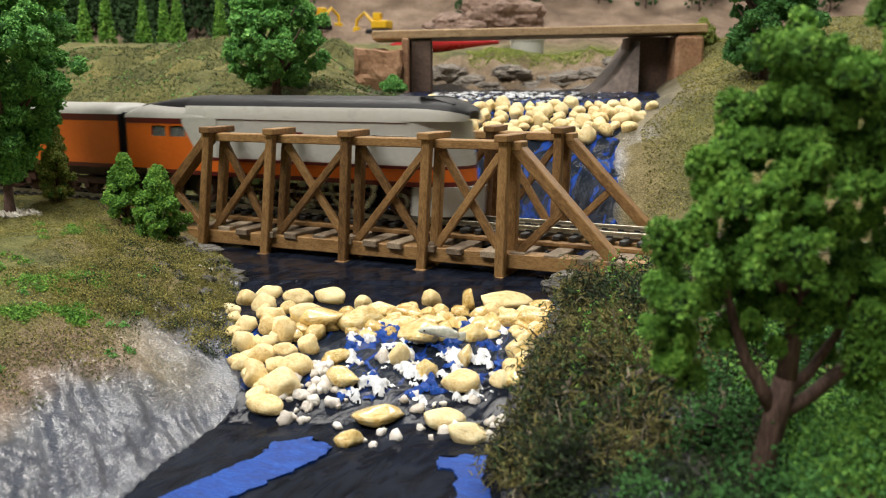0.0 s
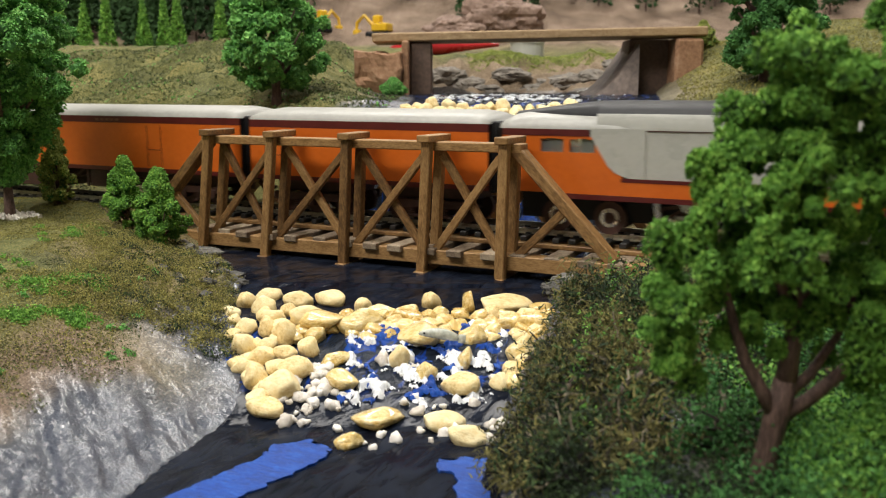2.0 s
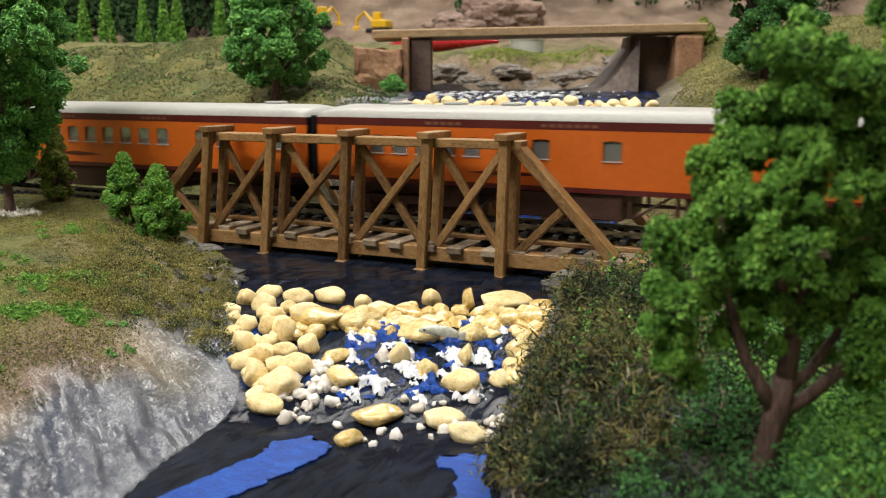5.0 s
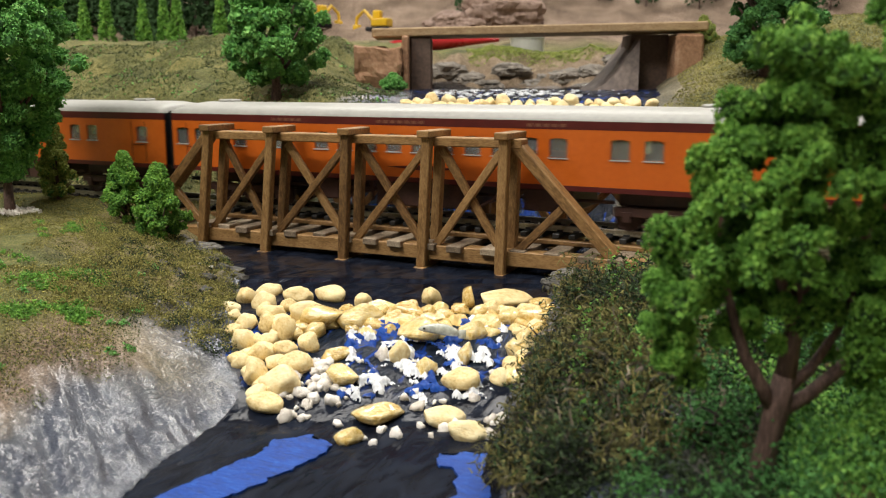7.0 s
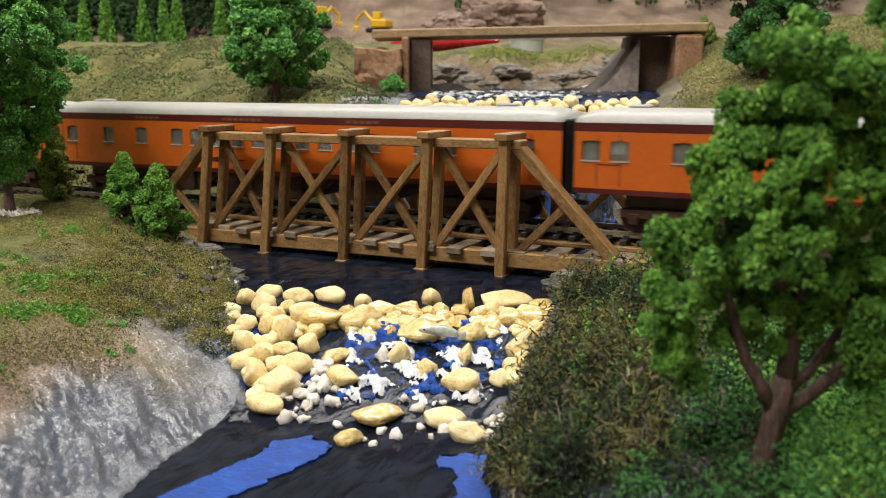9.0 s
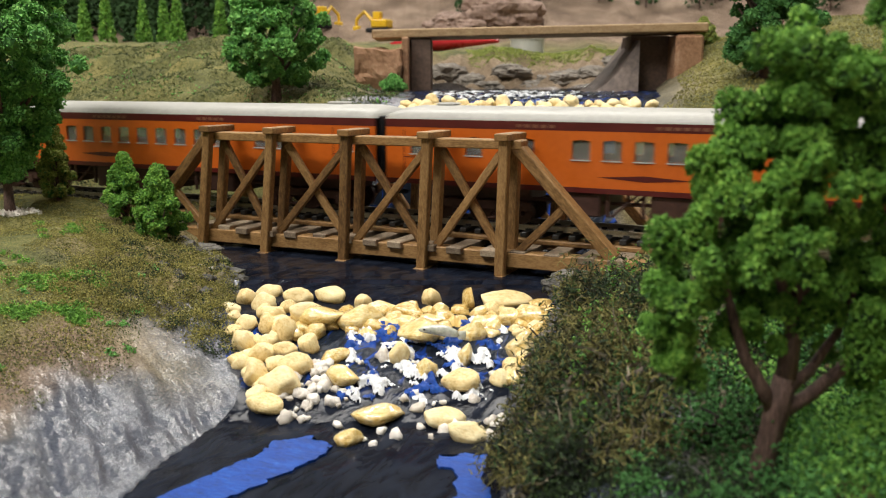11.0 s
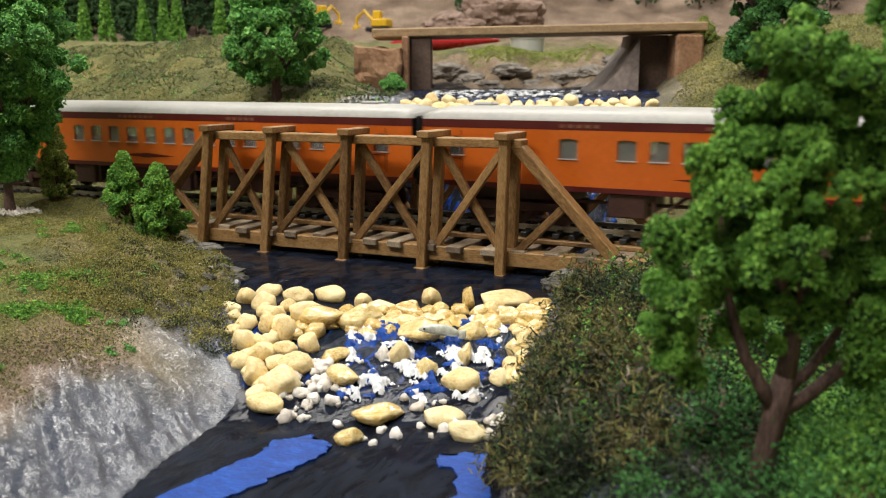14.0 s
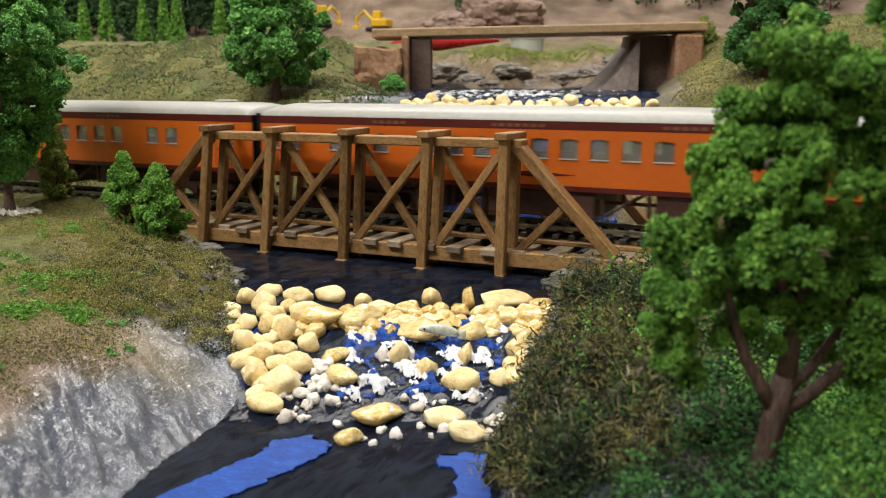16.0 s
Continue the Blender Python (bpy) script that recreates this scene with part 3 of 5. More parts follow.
def build_bridge():
    br = thing("truss_bridge", "brown-stained timber truss railway bridge over the stream", "bridge")

    def stick(name, a, b, wide, deep, mat=WOOD):
        bm, m = beam(a, b, wide, deep)
        return part(name, bm, mat, br, at=m)

    for y, inner in ((NEAR_Y, 1), (FAR_Y, -1)):
        yc, yi = y + inner * 0.0055, y + inner * 0.0110
        stick("top_chord", (POSTS_X[0] - 0.003, yc, TOP - 0.0019), (POSTS_X[-1] + 0.006, yc, TOP - 0.0016), 0.0034, 0.0070)
        stick("bottom_chord", (-0.297, yc, -0.0110), (-0.054, yc, -0.0088), 0.0056, 0.0070)
        for px, ln in zip(POSTS_X, LEAN):
            for yy in (y, yi):
                stick("post", (px - ln / 2, yy, LOW), (px + ln / 2, yy, TOP), 0.0037, 0.0033)
            m = Matrix.Translation((px + ln / 2, y + inner * 0.0055, TOP + 0.0012)) @ pose(0, 0, 0, 0, 0, RNG.uniform(-5, 5))
            part("cap", boxed((-0.0026, -0.0088, -0.0013), (0.0026, 0.0088, 0.0013), 0.0003), WOOD, br, at=m)
            part("sill_block", boxed((-0.0022, -0.0088, -0.0012), (0.0022, 0.0088, 0.0012), 0.0003), WOOD, br,
                 at=Matrix.Translation((px - ln / 2, y + inner * 0.0055, LOW - 0.0010)))
        for k in range(4):
            xa, xb = POSTS_X[k] + LEAN[k] / 2 + 0.003, POSTS_X[k + 1] - LEAN[k + 1] / 2 - 0.002
            xc, xd = POSTS_X[k] - LEAN[k] / 2 + 0.003, POSTS_X[k + 1] + LEAN[k + 1] / 2 - 0.003
            stick("diagonal", (xa, yc + inner * 0.0011, TOP - 0.0045), (xb, yc + inner * 0.0011, -0.0080), 0.0032, 0.0021)
            stick("diagonal", (xc, yc - inner * 0.0012, -0.0085), (xd, yc - inner * 0.0012, TOP - 0.0048), 0.0030, 0.0021)
        # sloping end posts with their short braces
        stick("end_post", (-0.1135, yc, TOP - 0.0018), (-0.0765, yc, -0.0062), 0.0040, 0.0064)
        stick("end_brace", (-0.1125, yc, -0.0070), (-0.0945, yc, 0.0110), 0.0030, 0.0022)
        stick("end_post", (-0.2545, yc, TOP - 0.003), (-0.293, yc, -0.0084), 0.0040, 0.0064)
        stick("end_brace", (-0.2585, yc, -0.0085), (-0.2755, yc, 0.0085), 0.0030, 0.0022)
    # deck: sleepers on the chords, stringers, and floor beams
    for i in range(20):
        x = -0.296 + i * 0.01235
        sk = RNG.uniform(-2.5, 2.5)
        part("sleeper", boxed((-0.0031, -0.0345, -0.0013), (0.0031, 0.0345, 0.0013), 0.0003), WOOD_PALE, br,
             at=Matrix.Translation((x, (NEAR_Y + FAR_Y) / 2 + RNG.uniform(-0.0015, 0.0015), -0.0073)) @ pose(0, 0, 0, 0, 0, sk))
    for dy in (-0.0155, 0.0155):
        part("stringer", boxed((-0.305, RAIL_Y + dy - 0.0018, -0.0060), (-0.05, RAIL_Y + dy + 0.0018, -0.0042), 0.0003), WOOD, br)
    for dy in (-0.006, 0.006):
        part("stringer", boxed((-0.305, RAIL_Y + dy - 0.0018, -0.0060), (-0.05, RAIL_Y + dy + 0.0018, -0.0042), 0.0003), WOOD, br)


build_bridge()


# ---- train ----
SPEED = 0.0954
GAP = -0.3180          # gap between engine and tender at the start
HALF = 0.0172


def arch(n, half, low, high):
    """Roof line from one eave to the other."""
    return [(half * math.cos(a), low + (high - low) * math.sin(a) ** 0.75) for a in [math.pi * i / n for i in range(n + 1)]]


def loft(bm, sections):
    rings = [[bm.verts.new(p) for p in s] for s in sections]
    for a, b in zip(rings, rings[1:]):
        for k in range(len(a) - 1):
            bm.faces.new((a[k], a[k + 1], b[k + 1], b[k]))
    return rings


def roof_bm(length, half, low, high):
    bm = bmesh.new()
    secs = []
    for x, k in ((0.0, 0.55), (-0.004, 0.86), (-0.009, 1), (-length + 0.009, 1), (-length + 0.004, 0.86), (-length, 0.55)):
        secs.append([(x, y, low + (z - low) * k) for y, z in arch(14, half, low, high)])
    rings = loft(bm, secs)
    for r in (rings[0], rings[-1]):
        bm.faces.new(r)
    bmesh.ops.recalc_face_normals(bm, faces=bm.faces)
    return bm


def wheel_mesh(r, wide, spokes=0):
    bm = bmesh.new()
    if spokes:
        for k in range(24):
            a0, a1 = k * math.pi / 12, (k + 1) * math.pi / 12
            for sgn in (1,):
                ring = []
                for a in (a0, a1):
                    for rr, yy in ((r, -wide / 2), (r, wide / 2), (r * 0.82, wide / 2), (r * 0.82, -wide / 2)):
                        ring.append(bm.verts.new((rr * math.cos(a), yy, rr * math.sin(a))))
                for i in range(4):
                    bm.faces.new((ring[i], ring[(i + 1) % 4], ring[4 + (i + 1) % 4], ring[4 + i]))
        for k in range(spokes):
            a = k * 2 * math.pi / spokes
            box(bm, (0, -wide * 0.25, -r * 0.045), (r * 0.84, wide * 0.25, r * 0.045), 0, Matrix.Rotation(-a, 4, "Y"))
        cyl(bm, (0, -wide * 0.5, 0), (0, wide * 0.5, 0), r * 0.2, n=12)
        box(bm, (-r * 0.4, -wide * 0.3, r * 0.5), (r * 0.4, wide * 0.3, r * 0.84))
    else:
        cyl(bm, (0, -wide / 2, 0), (0, wide / 2, 0), r, n=24)
        cyl(bm, (0, -wide * 0.8, 0), (0, wide * 0.8, 0), r * 0.35, n=12)
    return bm


CAR_WHEEL = finish("wheel", wheel_mesh(0.0052, 0.0018), UNDER)
AXLE = finish("axle", cyl(bmesh.new(), (0, -0.009, 0), (0, 0.009, 0), 0.0008, n=8), UNDER)
MOVING, WHEELS = [], []


def bogie(car, x, axles, spread):
    bg = part("bogie", boxed((-spread / 2 - 0.004, -0.0095, 0.0095), (spread / 2 + 0.004, 0.0095, 0.0148), 0.0003), UNDER, car, at=Matrix.Translation((x, 0, 0)))
    for sy in (-1, 1):
        bm = boxed((-spread / 2 - 0.005, -0.0009, 0.0056), (spread / 2 + 0.005, 0.0009, 0.0092), 0.0003)
        for k in range(axles):
            ax = -spread / 2 + k * spread / (axles - 1)
            box(bm, (ax - 0.0016, -0.0014, 0.0036), (ax + 0.0016, 0.0012, 0.0075), 0.0002)
        for k in range(axles - 1):
            ax = -spread / 2 + (k + 0.5) * spread / (axles - 1)
            for j in range(3):
                cyl(bm, (ax, -0.0006, 0.0028 + j * 0.001), (ax, -0.0006, 0.0034 + j * 0.001), 0.0014, n=8)
            box(bm, (ax - 0.003, -0.0012, 0.0020), (ax + 0.003, 0.0010, 0.0029), 0.0002)
        part("side_frame", bm, UNDER, bg, at=Matrix.Translation((0, sy * 0.0118, 0)))
    for k in range(axles):
        ax = -spread / 2 + k * spread / (axles - 1)
        ws = part("wheelset", AXLE, UNDER, car, at=Matrix.Translation((x + ax, 0, 0.0052)))
        for sy in (-1, 1):
            part("wheel", CAR_WHEEL, UNDER, ws, at=Matrix.Translation((0, sy * 0.00825, 0)))
        WHEELS.append((ws, (x + ax, 0, 0.0052), 0.0052))


def wall_bm(length, lo, hi, holes, y, thick=0.0007):
    """One side of a coach with real openings; holes: (x, half width, low, high)."""
    bm = bmesh.new()
    cuts = sorted(holes)
    x = 0.0
    for hx, hw, hl, hh in cuts:
        a, b = hx - hw, hx + hw
        if a > x:
            box(bm, (-a, y - thick / 2, lo), (-x, y + thick / 2, hi))
        box(bm, (-b, y - thick / 2, lo), (-a, y + thick / 2, hl))
        box(bm, (-b, y - thick / 2, hh), (-a, y + thick / 2, hi))
        # arched head
        for s in (-1, 1):
            cx = -hx + s * hw * 0.72
            box(bm, (cx - hw * 0.28, y - thick / 2, hh - 0.00025), (cx + hw * 0.28, y + thick / 2, hh))
        x = b
    box(bm, (-length, y - thick / 2, lo), (-x, y + thick / 2, hi))
    return bm


def coach(name, label, front, length, windows, vents=(), doors=(), emblem=None, tender=False, rise=0.0):
    """A passenger car; its own x = 0 is the front wall, and it reaches back to -length."""
    car = thing(name, label, "train car", "cars of the streamliner")
    lo, band, eave, top = 0.0166, 0.0370 + rise, 0.0401 + rise, 0.0452 + rise
    hole = []
    for wx in windows:
        hole.append((wx, 0.0034, 0.0266, 0.0338))
    for sy in (-1, 1):
        part("side_wall", wall_bm(length, lo, band, hole, sy * HALF), ORANGE, car)
        part("letter_band", boxed((-length, sy * HALF - 0.0004, band), (0, sy * HALF + 0.0004, eave), 0), MAROON, car)
        part("sill_stripe", boxed((-length, sy * HALF - 0.00045, lo - 0.0019), (0, sy * HALF + 0.00045, lo)), MAROON, car)
        # unreadable lettering as bars on the band
        for cx, k in ((0.30, 5), (0.52, 7), (0.74, 5)):
            bm = bmesh.new()
            for j in range(k):
                box(bm, (-length * cx - j * 0.0032, sy * (HALF + 0.0004) - 0.0001, band + 0.0008), (-length * cx - j * 0.0032 + 0.002, sy * (HALF + 0.0004) + 0.0001, band + 0.0020))
            part("lettering", bm, FADED_GOLD, car, "faint lettering bars on the maroon band") if not tender else bm.free()
        for wx in windows:
            bm = boxed((-wx - 0.0034, sy * HALF - sy * 0.0005 - 0.0001, 0.0266), (-wx + 0.0034, sy * HALF - sy * 0.0005 + 0.0001, 0.0338))
            pane = part("window", bm, GLASS, car)
            pane.visible_shadow = False
            fr = boxed((-wx - 0.0037, sy * (HALF + 0.0005) - 0.00025, 0.0262), (-wx + 0.0037, sy * (HALF + 0.0005) + 0.00025, 0.0266))
            part("window_sill", fr, GREY, car)
        for dx in doors:
            bm = bmesh.new()
            for e in (-0.0042, 0.0042):
                box(bm, (-dx + e - 0.00015, sy * (HALF + 0.0004) - 0.0001, lo + 0.001), (-dx + e + 0.00015, sy * (HALF + 0.0004) + 0.0001, band - 0.001))
            box(bm, (-dx - 0.0042, sy * (HALF + 0.0004) - 0.0001, lo + 0.0085), (-dx + 0.0042, sy * (HALF + 0.0004) + 0.0001, lo + 0.0088))
            part("door", bm, MAROON, car, "thin outline of a vestibule door")
        if emblem:
            bm = bmesh.new()
            bmesh.ops.create_circle(bm, cap_ends=True, segments=4, radius=1, matrix=Matrix.Translation((-emblem, sy * (HALF + 0.00045), 0.0206)) @ Matrix.Rotation(radians(90), 4, "X") @ Matrix.Diagonal((0.017, 0.0011, 1, 1)))
            part("emblem", bm, MAROON, car, "slim maroon winged emblem")
    # end walls and floor, diaphragms
    part("floor_pan", boxed((-length + 0.0008, -HALF + 0.0006, lo - 0.0008), (-0.0008, HALF - 0.0006, lo + 0.0004)), UNDER, car)
    for ex in (-0.0005, -length + 0.0005):
        part("end_wall", boxed((ex - 0.0004, -HALF + 0.0005, lo), (ex + 0.0004, HALF - 0.0005, eave)), BLACK, car)
    for ex, s in ((0.0, 1), (-length, -1)):
        part("diaphragm", boxed((min(ex, ex + s * 0.0023), -0.0145, lo - 0.003), (max(ex, ex + s * 0.0023), 0.0145, 0.0410 + rise), 0.0004), BLACK, car)
        part("coupler", boxed((min(ex, ex + s * 0.0024), -0.0015, 0.0080), (max(ex, ex + s * 0.0024), 0.0015, 0.0096), 0.0002), BLACK, car)
    part("seat_row", boxed((-length + 0.02, -0.004, lo + 0.0004), (-0.02, 0.004, lo + 0.007)), UNDER, car)
    part("roof", roof_bm(length, HALF + 0.0004, eave, top), ROOF_WHITE, car, smooth=True)
    for vx in vents:
        part("roof_vent", boxed((-vx - 0.004, -0.0035, top - 0.0004), (-vx + 0.004, 0.0035, top + 0.0011), 0.0005), ROOF_WHITE, car)
    # deep maroon skirts and trussed posts hung below the floor
    if not tender:
        for x0, x1, deep in ((0.074, 0.094, 0.0062), (0.116, 0.158, 0.0048), (0.176, 0.190, 0.0058)):
            part("skirt_box", boxed((-x1, -0.0163, deep), (-x0, 0.0163, lo - 0.0019), 0.0005), UNDER, car, "dark maroon equipment skirt")
        for x in (0.0965, 0.1135, 0.1605, 0.1735):
            for sy in (-1, 1):
                part("truss_post", boxed((-x - 0.0007, sy * 0.0150 - 0.0007, 0.0060), (-x + 0.0007, sy * 0.0150 + 0.0007, lo - 0.0008), 0.0002), UNDER, car)
        for x0, x1 in ((0.098, 0.112), (0.162, 0.172)):
            for sy in (-1, 1):
                part("truss_rod", tube(bmesh.new(), [(-x0, sy * 0.0150, lo - 0.0015), (-x1, sy * 0.0150, 0.0062)], [0.0006, 0.0006], 6), UNDER, car)
        part("brake_pipe", cyl(bmesh.new(), (-length + 0.06, -0.011, 0.0105), (-0.06, -0.011, 0.0105), 0.0007, n=8), UNDER, car)
    if tender:
        bogie(car, -0.028, 3, 0.030)
        bogie(car, -length + 0.028, 3, 0.030)
    else:
        bogie(car, -0.038, 3, 0.034)
        bogie(car, -length + 0.038, 3, 0.034)
    MOVING.append((car, front))
    return car


def skirt_bm(z_lo, z_hi, proud, back=0.18, front=0.0, lean=0.10):
    """A wrapped band of the casing with its round nose."""
    bm = bmesh.new()
    plan = []
    N = 12
    for i in range(N + 1):
        a = math.pi / 2 * i / N
        plan.append((-0.024 * (1 - math.sin(a)), (HALF + proud) * math.cos(a)))
    pts = [(-back, -(HALF + proud))] + [(x, -y) for x, y in plan] + [(x, y) for x, y in plan[::-1][1:]] + [(-back, HALF + proud)]
    lo = [bm.verts.new((x - lean * z_lo * (1 if x > -0.03 else 0) - front, y, z_lo)) for x, y in pts]
    hi = [bm.verts.new((x - lean * z_hi * (1 if x > -0.03 else 0) - front, y, z_hi)) for x, y in pts]
    for k in range(len(pts) - 1):
        bm.faces.new((lo[k], lo[k + 1], hi[k + 1], hi[k]))
    bm.faces.new(hi)
    bm.faces.new(lo[::-1])
    return bm


def engine():
    """The streamlined engine; its own x = 0 is the back of the cab, the nose is ahead at +0.18."""
    en = thing("locomotive", "streamlined grey, orange and black model steam locomotive", "locomotive")
    F = Matrix.Translation((0.1737, 0, 0))
    part("lower_stripe", skirt_bm(0.0136, 0.0155, 0.0005, 0.150), MAROON, en, at=F, smooth=False)
    part("orange_band", skirt_bm(0.0155, 0.0205, 0.0003, 0.150), ORANGE, en, at=F)
    part("upper_stripe", skirt_bm(0.0205, 0.0218, 0.0005, 0.128), MAROON, en, at=F)
    part("casing", skirt_bm(0.0218, 0.0395, 0.0, 0.124), GREY, en, "smooth light grey boiler casing", at=F)
    part("pilot", skirt_bm(0.0016, 0.0136, -0.0015, 0.0245, -0.0015, -0.05), GREY, en, at=F)
    # shoulder and black top
    secs = []
    for x, k, h in ((0.1715, 0.30, 0.0435), (0.170, 0.62, 0.0455), (0.165, 0.86, 0.0475), (0.158, 0.98, 0.0488), (0.150, 1, 0.0492), (0.050, 1, 0.0492), (0.036, 1, 0.0491)):
        secs.append([(x - 0.0, y * k, z) for y, z in [(HALF * math.cos(a), 0.0395 + (h - 0.0395) * math.sin(a) ** 0.55) for a in [math.pi * i / 20 for i in range(21)]]])
    for sec, nm, mt in ((slice(0, 3), "shoulder", GREY), (slice(2, 19), "black_top", BLACK), (slice(18, 21), "shoulder", GREY)):
        b2 = bmesh.new()
        loft(b2, [s[sec] for s in secs])
        bmesh.ops.recalc_face_normals(b2, faces=b2.faces)
        part(nm, b2, mt, en, smooth=True)
    b2 = bmesh.new()
    loft(b2, [[(x, y * k, z) for y, z in [(HALF * 0.80 * math.cos(a), 0.0430 + (h - 0.0430) * math.sin(a) ** 0.6) for a in [math.pi * i / 12 for i in range(13)]]]
              for x, k, h in ((0.047, 1.04, 0.0493), (0.034, 1.0, 0.0490), (0.022, 0.92, 0.0478), (0.012, 0.8, 0.0464), (0.0015, 0.6, 0.0450))])
    bmesh.ops.recalc_face_normals(b2, faces=b2.faces)
    part("black_top", b2, BLACK, en, smooth=True)
    for k in range(9):
        part("louvre", boxed((0.153 + k * 0.0016, -0.0125 + k * 0.0004, 0.0448 - k * 0.00015), (0.1538 + k * 0.0016, 0.0125 - k * 0.0004, 0.0494 - k * 0.00035), 0.0002), BLACK, en)
    for sy in (-1, 1):
        yy = sy * (HALF + 0.0001)
        part("casing_seam", boxed((0.050, min(yy, yy + sy * 0.0002), 0.0385), (0.150, max(yy, yy + sy * 0.0002), 0.0389)), UNDER, en)
        part("number_plate", boxed((0.080, min(yy, yy + sy * 0.0003), 0.0322), (0.100, max(yy, yy + sy * 0.0003), 0.0341), 0.0001), MAROON, en, "slim maroon plate with a plain bar")
        part("number_bar", boxed((0.084, min(yy, yy + sy * 0.0005), 0.0327), (0.096, max(yy, yy + sy * 0.0005), 0.0336)), ORANGE, en)
        part("speed_wing", boxed((0.132, min(yy, yy + sy * 0.0003), 0.0330), (0.152, max(yy, yy + sy * 0.0003), 0.0338), 0.0001), STEEL, en, "bright steel wing stripe")
        # cab
        hole = [(0.015, 0.0048, 0.0305, 0.0355), (0.0265, 0.0044, 0.0305, 0.0355)]
        cab = wall_bm(0.046, 0.0155, 0.0364, hole, sy * (HALF - 0.0001), 0.0008)
        part("cab_side", cab, ORANGE, en, at=Matrix.Translation((0.046, 0, 0)))
        part("cab_band", boxed((0, sy * HALF - 0.0005, 0.0364), (0.034, sy * HALF + 0.0005, 0.0388)), MAROON, en)
        for hx, hw, hl, hh in hole:
            pane = part("cab_window", boxed((0.046 - hx - hw, sy * (HALF - 0.0006) - 0.0001, hl), (0.046 - hx + hw, sy * (HALF - 0.0006) + 0.0001, hh)), GLASS, en)
            pane.visible_shadow = False
        # grey sweep that steps down from the cab to the casing
        sweep = bmesh.new()
        prof = [(0.0325, 0.0393), (0.036, 0.0335), (0.0405, 0.0262), (0.0435, 0.0236), (0.048, 0.0219), (0.054, 0.0218), (0.054, 0.0393)]
        a = [sweep.verts.new((x, yy, z)) for x, z in prof]
        b = [sweep.verts.new((x, yy + sy * 0.0004, z)) for x, z in prof]
        sweep.faces.new(a)
        sweep.faces.new(b[::-1])
        for k in range(len(prof)):
            sweep.faces.new((a[k], a[(k + 1) % len(prof)], b[(k + 1) % len(prof)], b[k]))
        bmesh.ops.recalc_face_normals(sweep, faces=sweep.faces)
        part("grey_sweep", sweep, GREY, en)
    part("cab_back", boxed((0.0002, -HALF + 0.0006, 0.0145), (0.0012, HALF - 0.0006, 0.036)), BLACK, en)
    part("cab_roof", roof_bm(0.049, HALF + 0.0003, 0.0388, 0.0455), ROOF_WHITE, en, smooth=True, at=Matrix.Translation((0.048, 0, 0)))
    part("running_gear", boxed((0.004, -0.0065, 0.0045), (0.165, 0.0065, 0.0150)), BLACK, en)
    part("boiler_core", boxed((0.03, -0.0155, 0.0150), (0.14, 0.0155, 0.036)), BLACK, en)
    dm = finish("driver", wheel_mesh(0.0118, 0.0022, 14), UNDER)
    tm = finish("tyre", wheel_mesh(0.0121, 0.0012, 2), STEEL)
    for x in (0.068, 0.0935, 0.119):
        for sy in (-1, 1):
            w = part("driving_wheel", dm, UNDER, en, at=Matrix.Translation((x, sy * 0.0085, 0.0119)))
            part("tyre", tm, STEEL, w, at=Matrix.Translation((0, sy * 0.0008, 0)))
            WHEELS.append((w, (x, sy * 0.0085, 0.0119), 0.0119))
    for sy in (-1, 1):
        part("side_rod", boxed((0.064, sy * 0.0112 - 0.0004, 0.0072), (0.123, sy * 0.0112 + 0.0004, 0.0088), 0.0003), STEEL, en)
    small = finish("wheel", wheel_mesh(0.0062, 0.002), UNDER)
    for x in (0.020, 0.040, 0.143, 0.163):
        for sy in (-1, 1):
            w = part("small_wheel", small, UNDER, en, at=Matrix.Translation((x, sy * 0.0088, 0.0062)))
            WHEELS.append((w, (x, sy * 0.0088, 0.0062), 0.0062))
            rim = bmesh.new()
            cyl(rim, (0, -0.0012, 0), (0, 0.0012, 0), 0.0036, n=18)
            part("hub", rim, STEEL, w)
    MOVING.append((en, GAP + 0.003))
    return en


engine()
coach("tender", "plain orange tender with a pale roof and maroon band", GAP - 0.003, 0.1125, (), (), (0.10,), None, True)
C1 = GAP - 0.118
COACH = [0.014, 0.046, 0.0575] + [0.080 + 0.0115 * i for i in range(10)] + [0.205, 0.226, 0.250]
PARLOUR = [0.014, 0.045, 0.057] + [0.080 + 0.0115 * i for i in range(8)] + [0.172, 0.1835, 0.205, 0.226, 0.248, 0.2585]
coach("baggage_car", "orange baggage car with a maroon band and pale roof", C1 - 0.003, 0.2455, [0.120, 0.147] + [0.175 + 0.0105 * i for i in range(5)], (0.165, 0.19, 0.215), (0.05, 0.232), 0.16, rise=0.0004)
front = C1 - 0.251
for i, (wins, em) in enumerate(((PARLOUR, 0.135), (COACH, 0.16), (COACH, 0.15), (PARLOUR, 0.14), (COACH, 0.15))):
    coach("passenger_car", "orange passenger car with maroon band and pale roof", front - 0.003, 0.2645, wins, (0.028, 0.245), (0.016, 0.252), em)
    front -= 0.2695


# ---- pebbles of the two dams ----


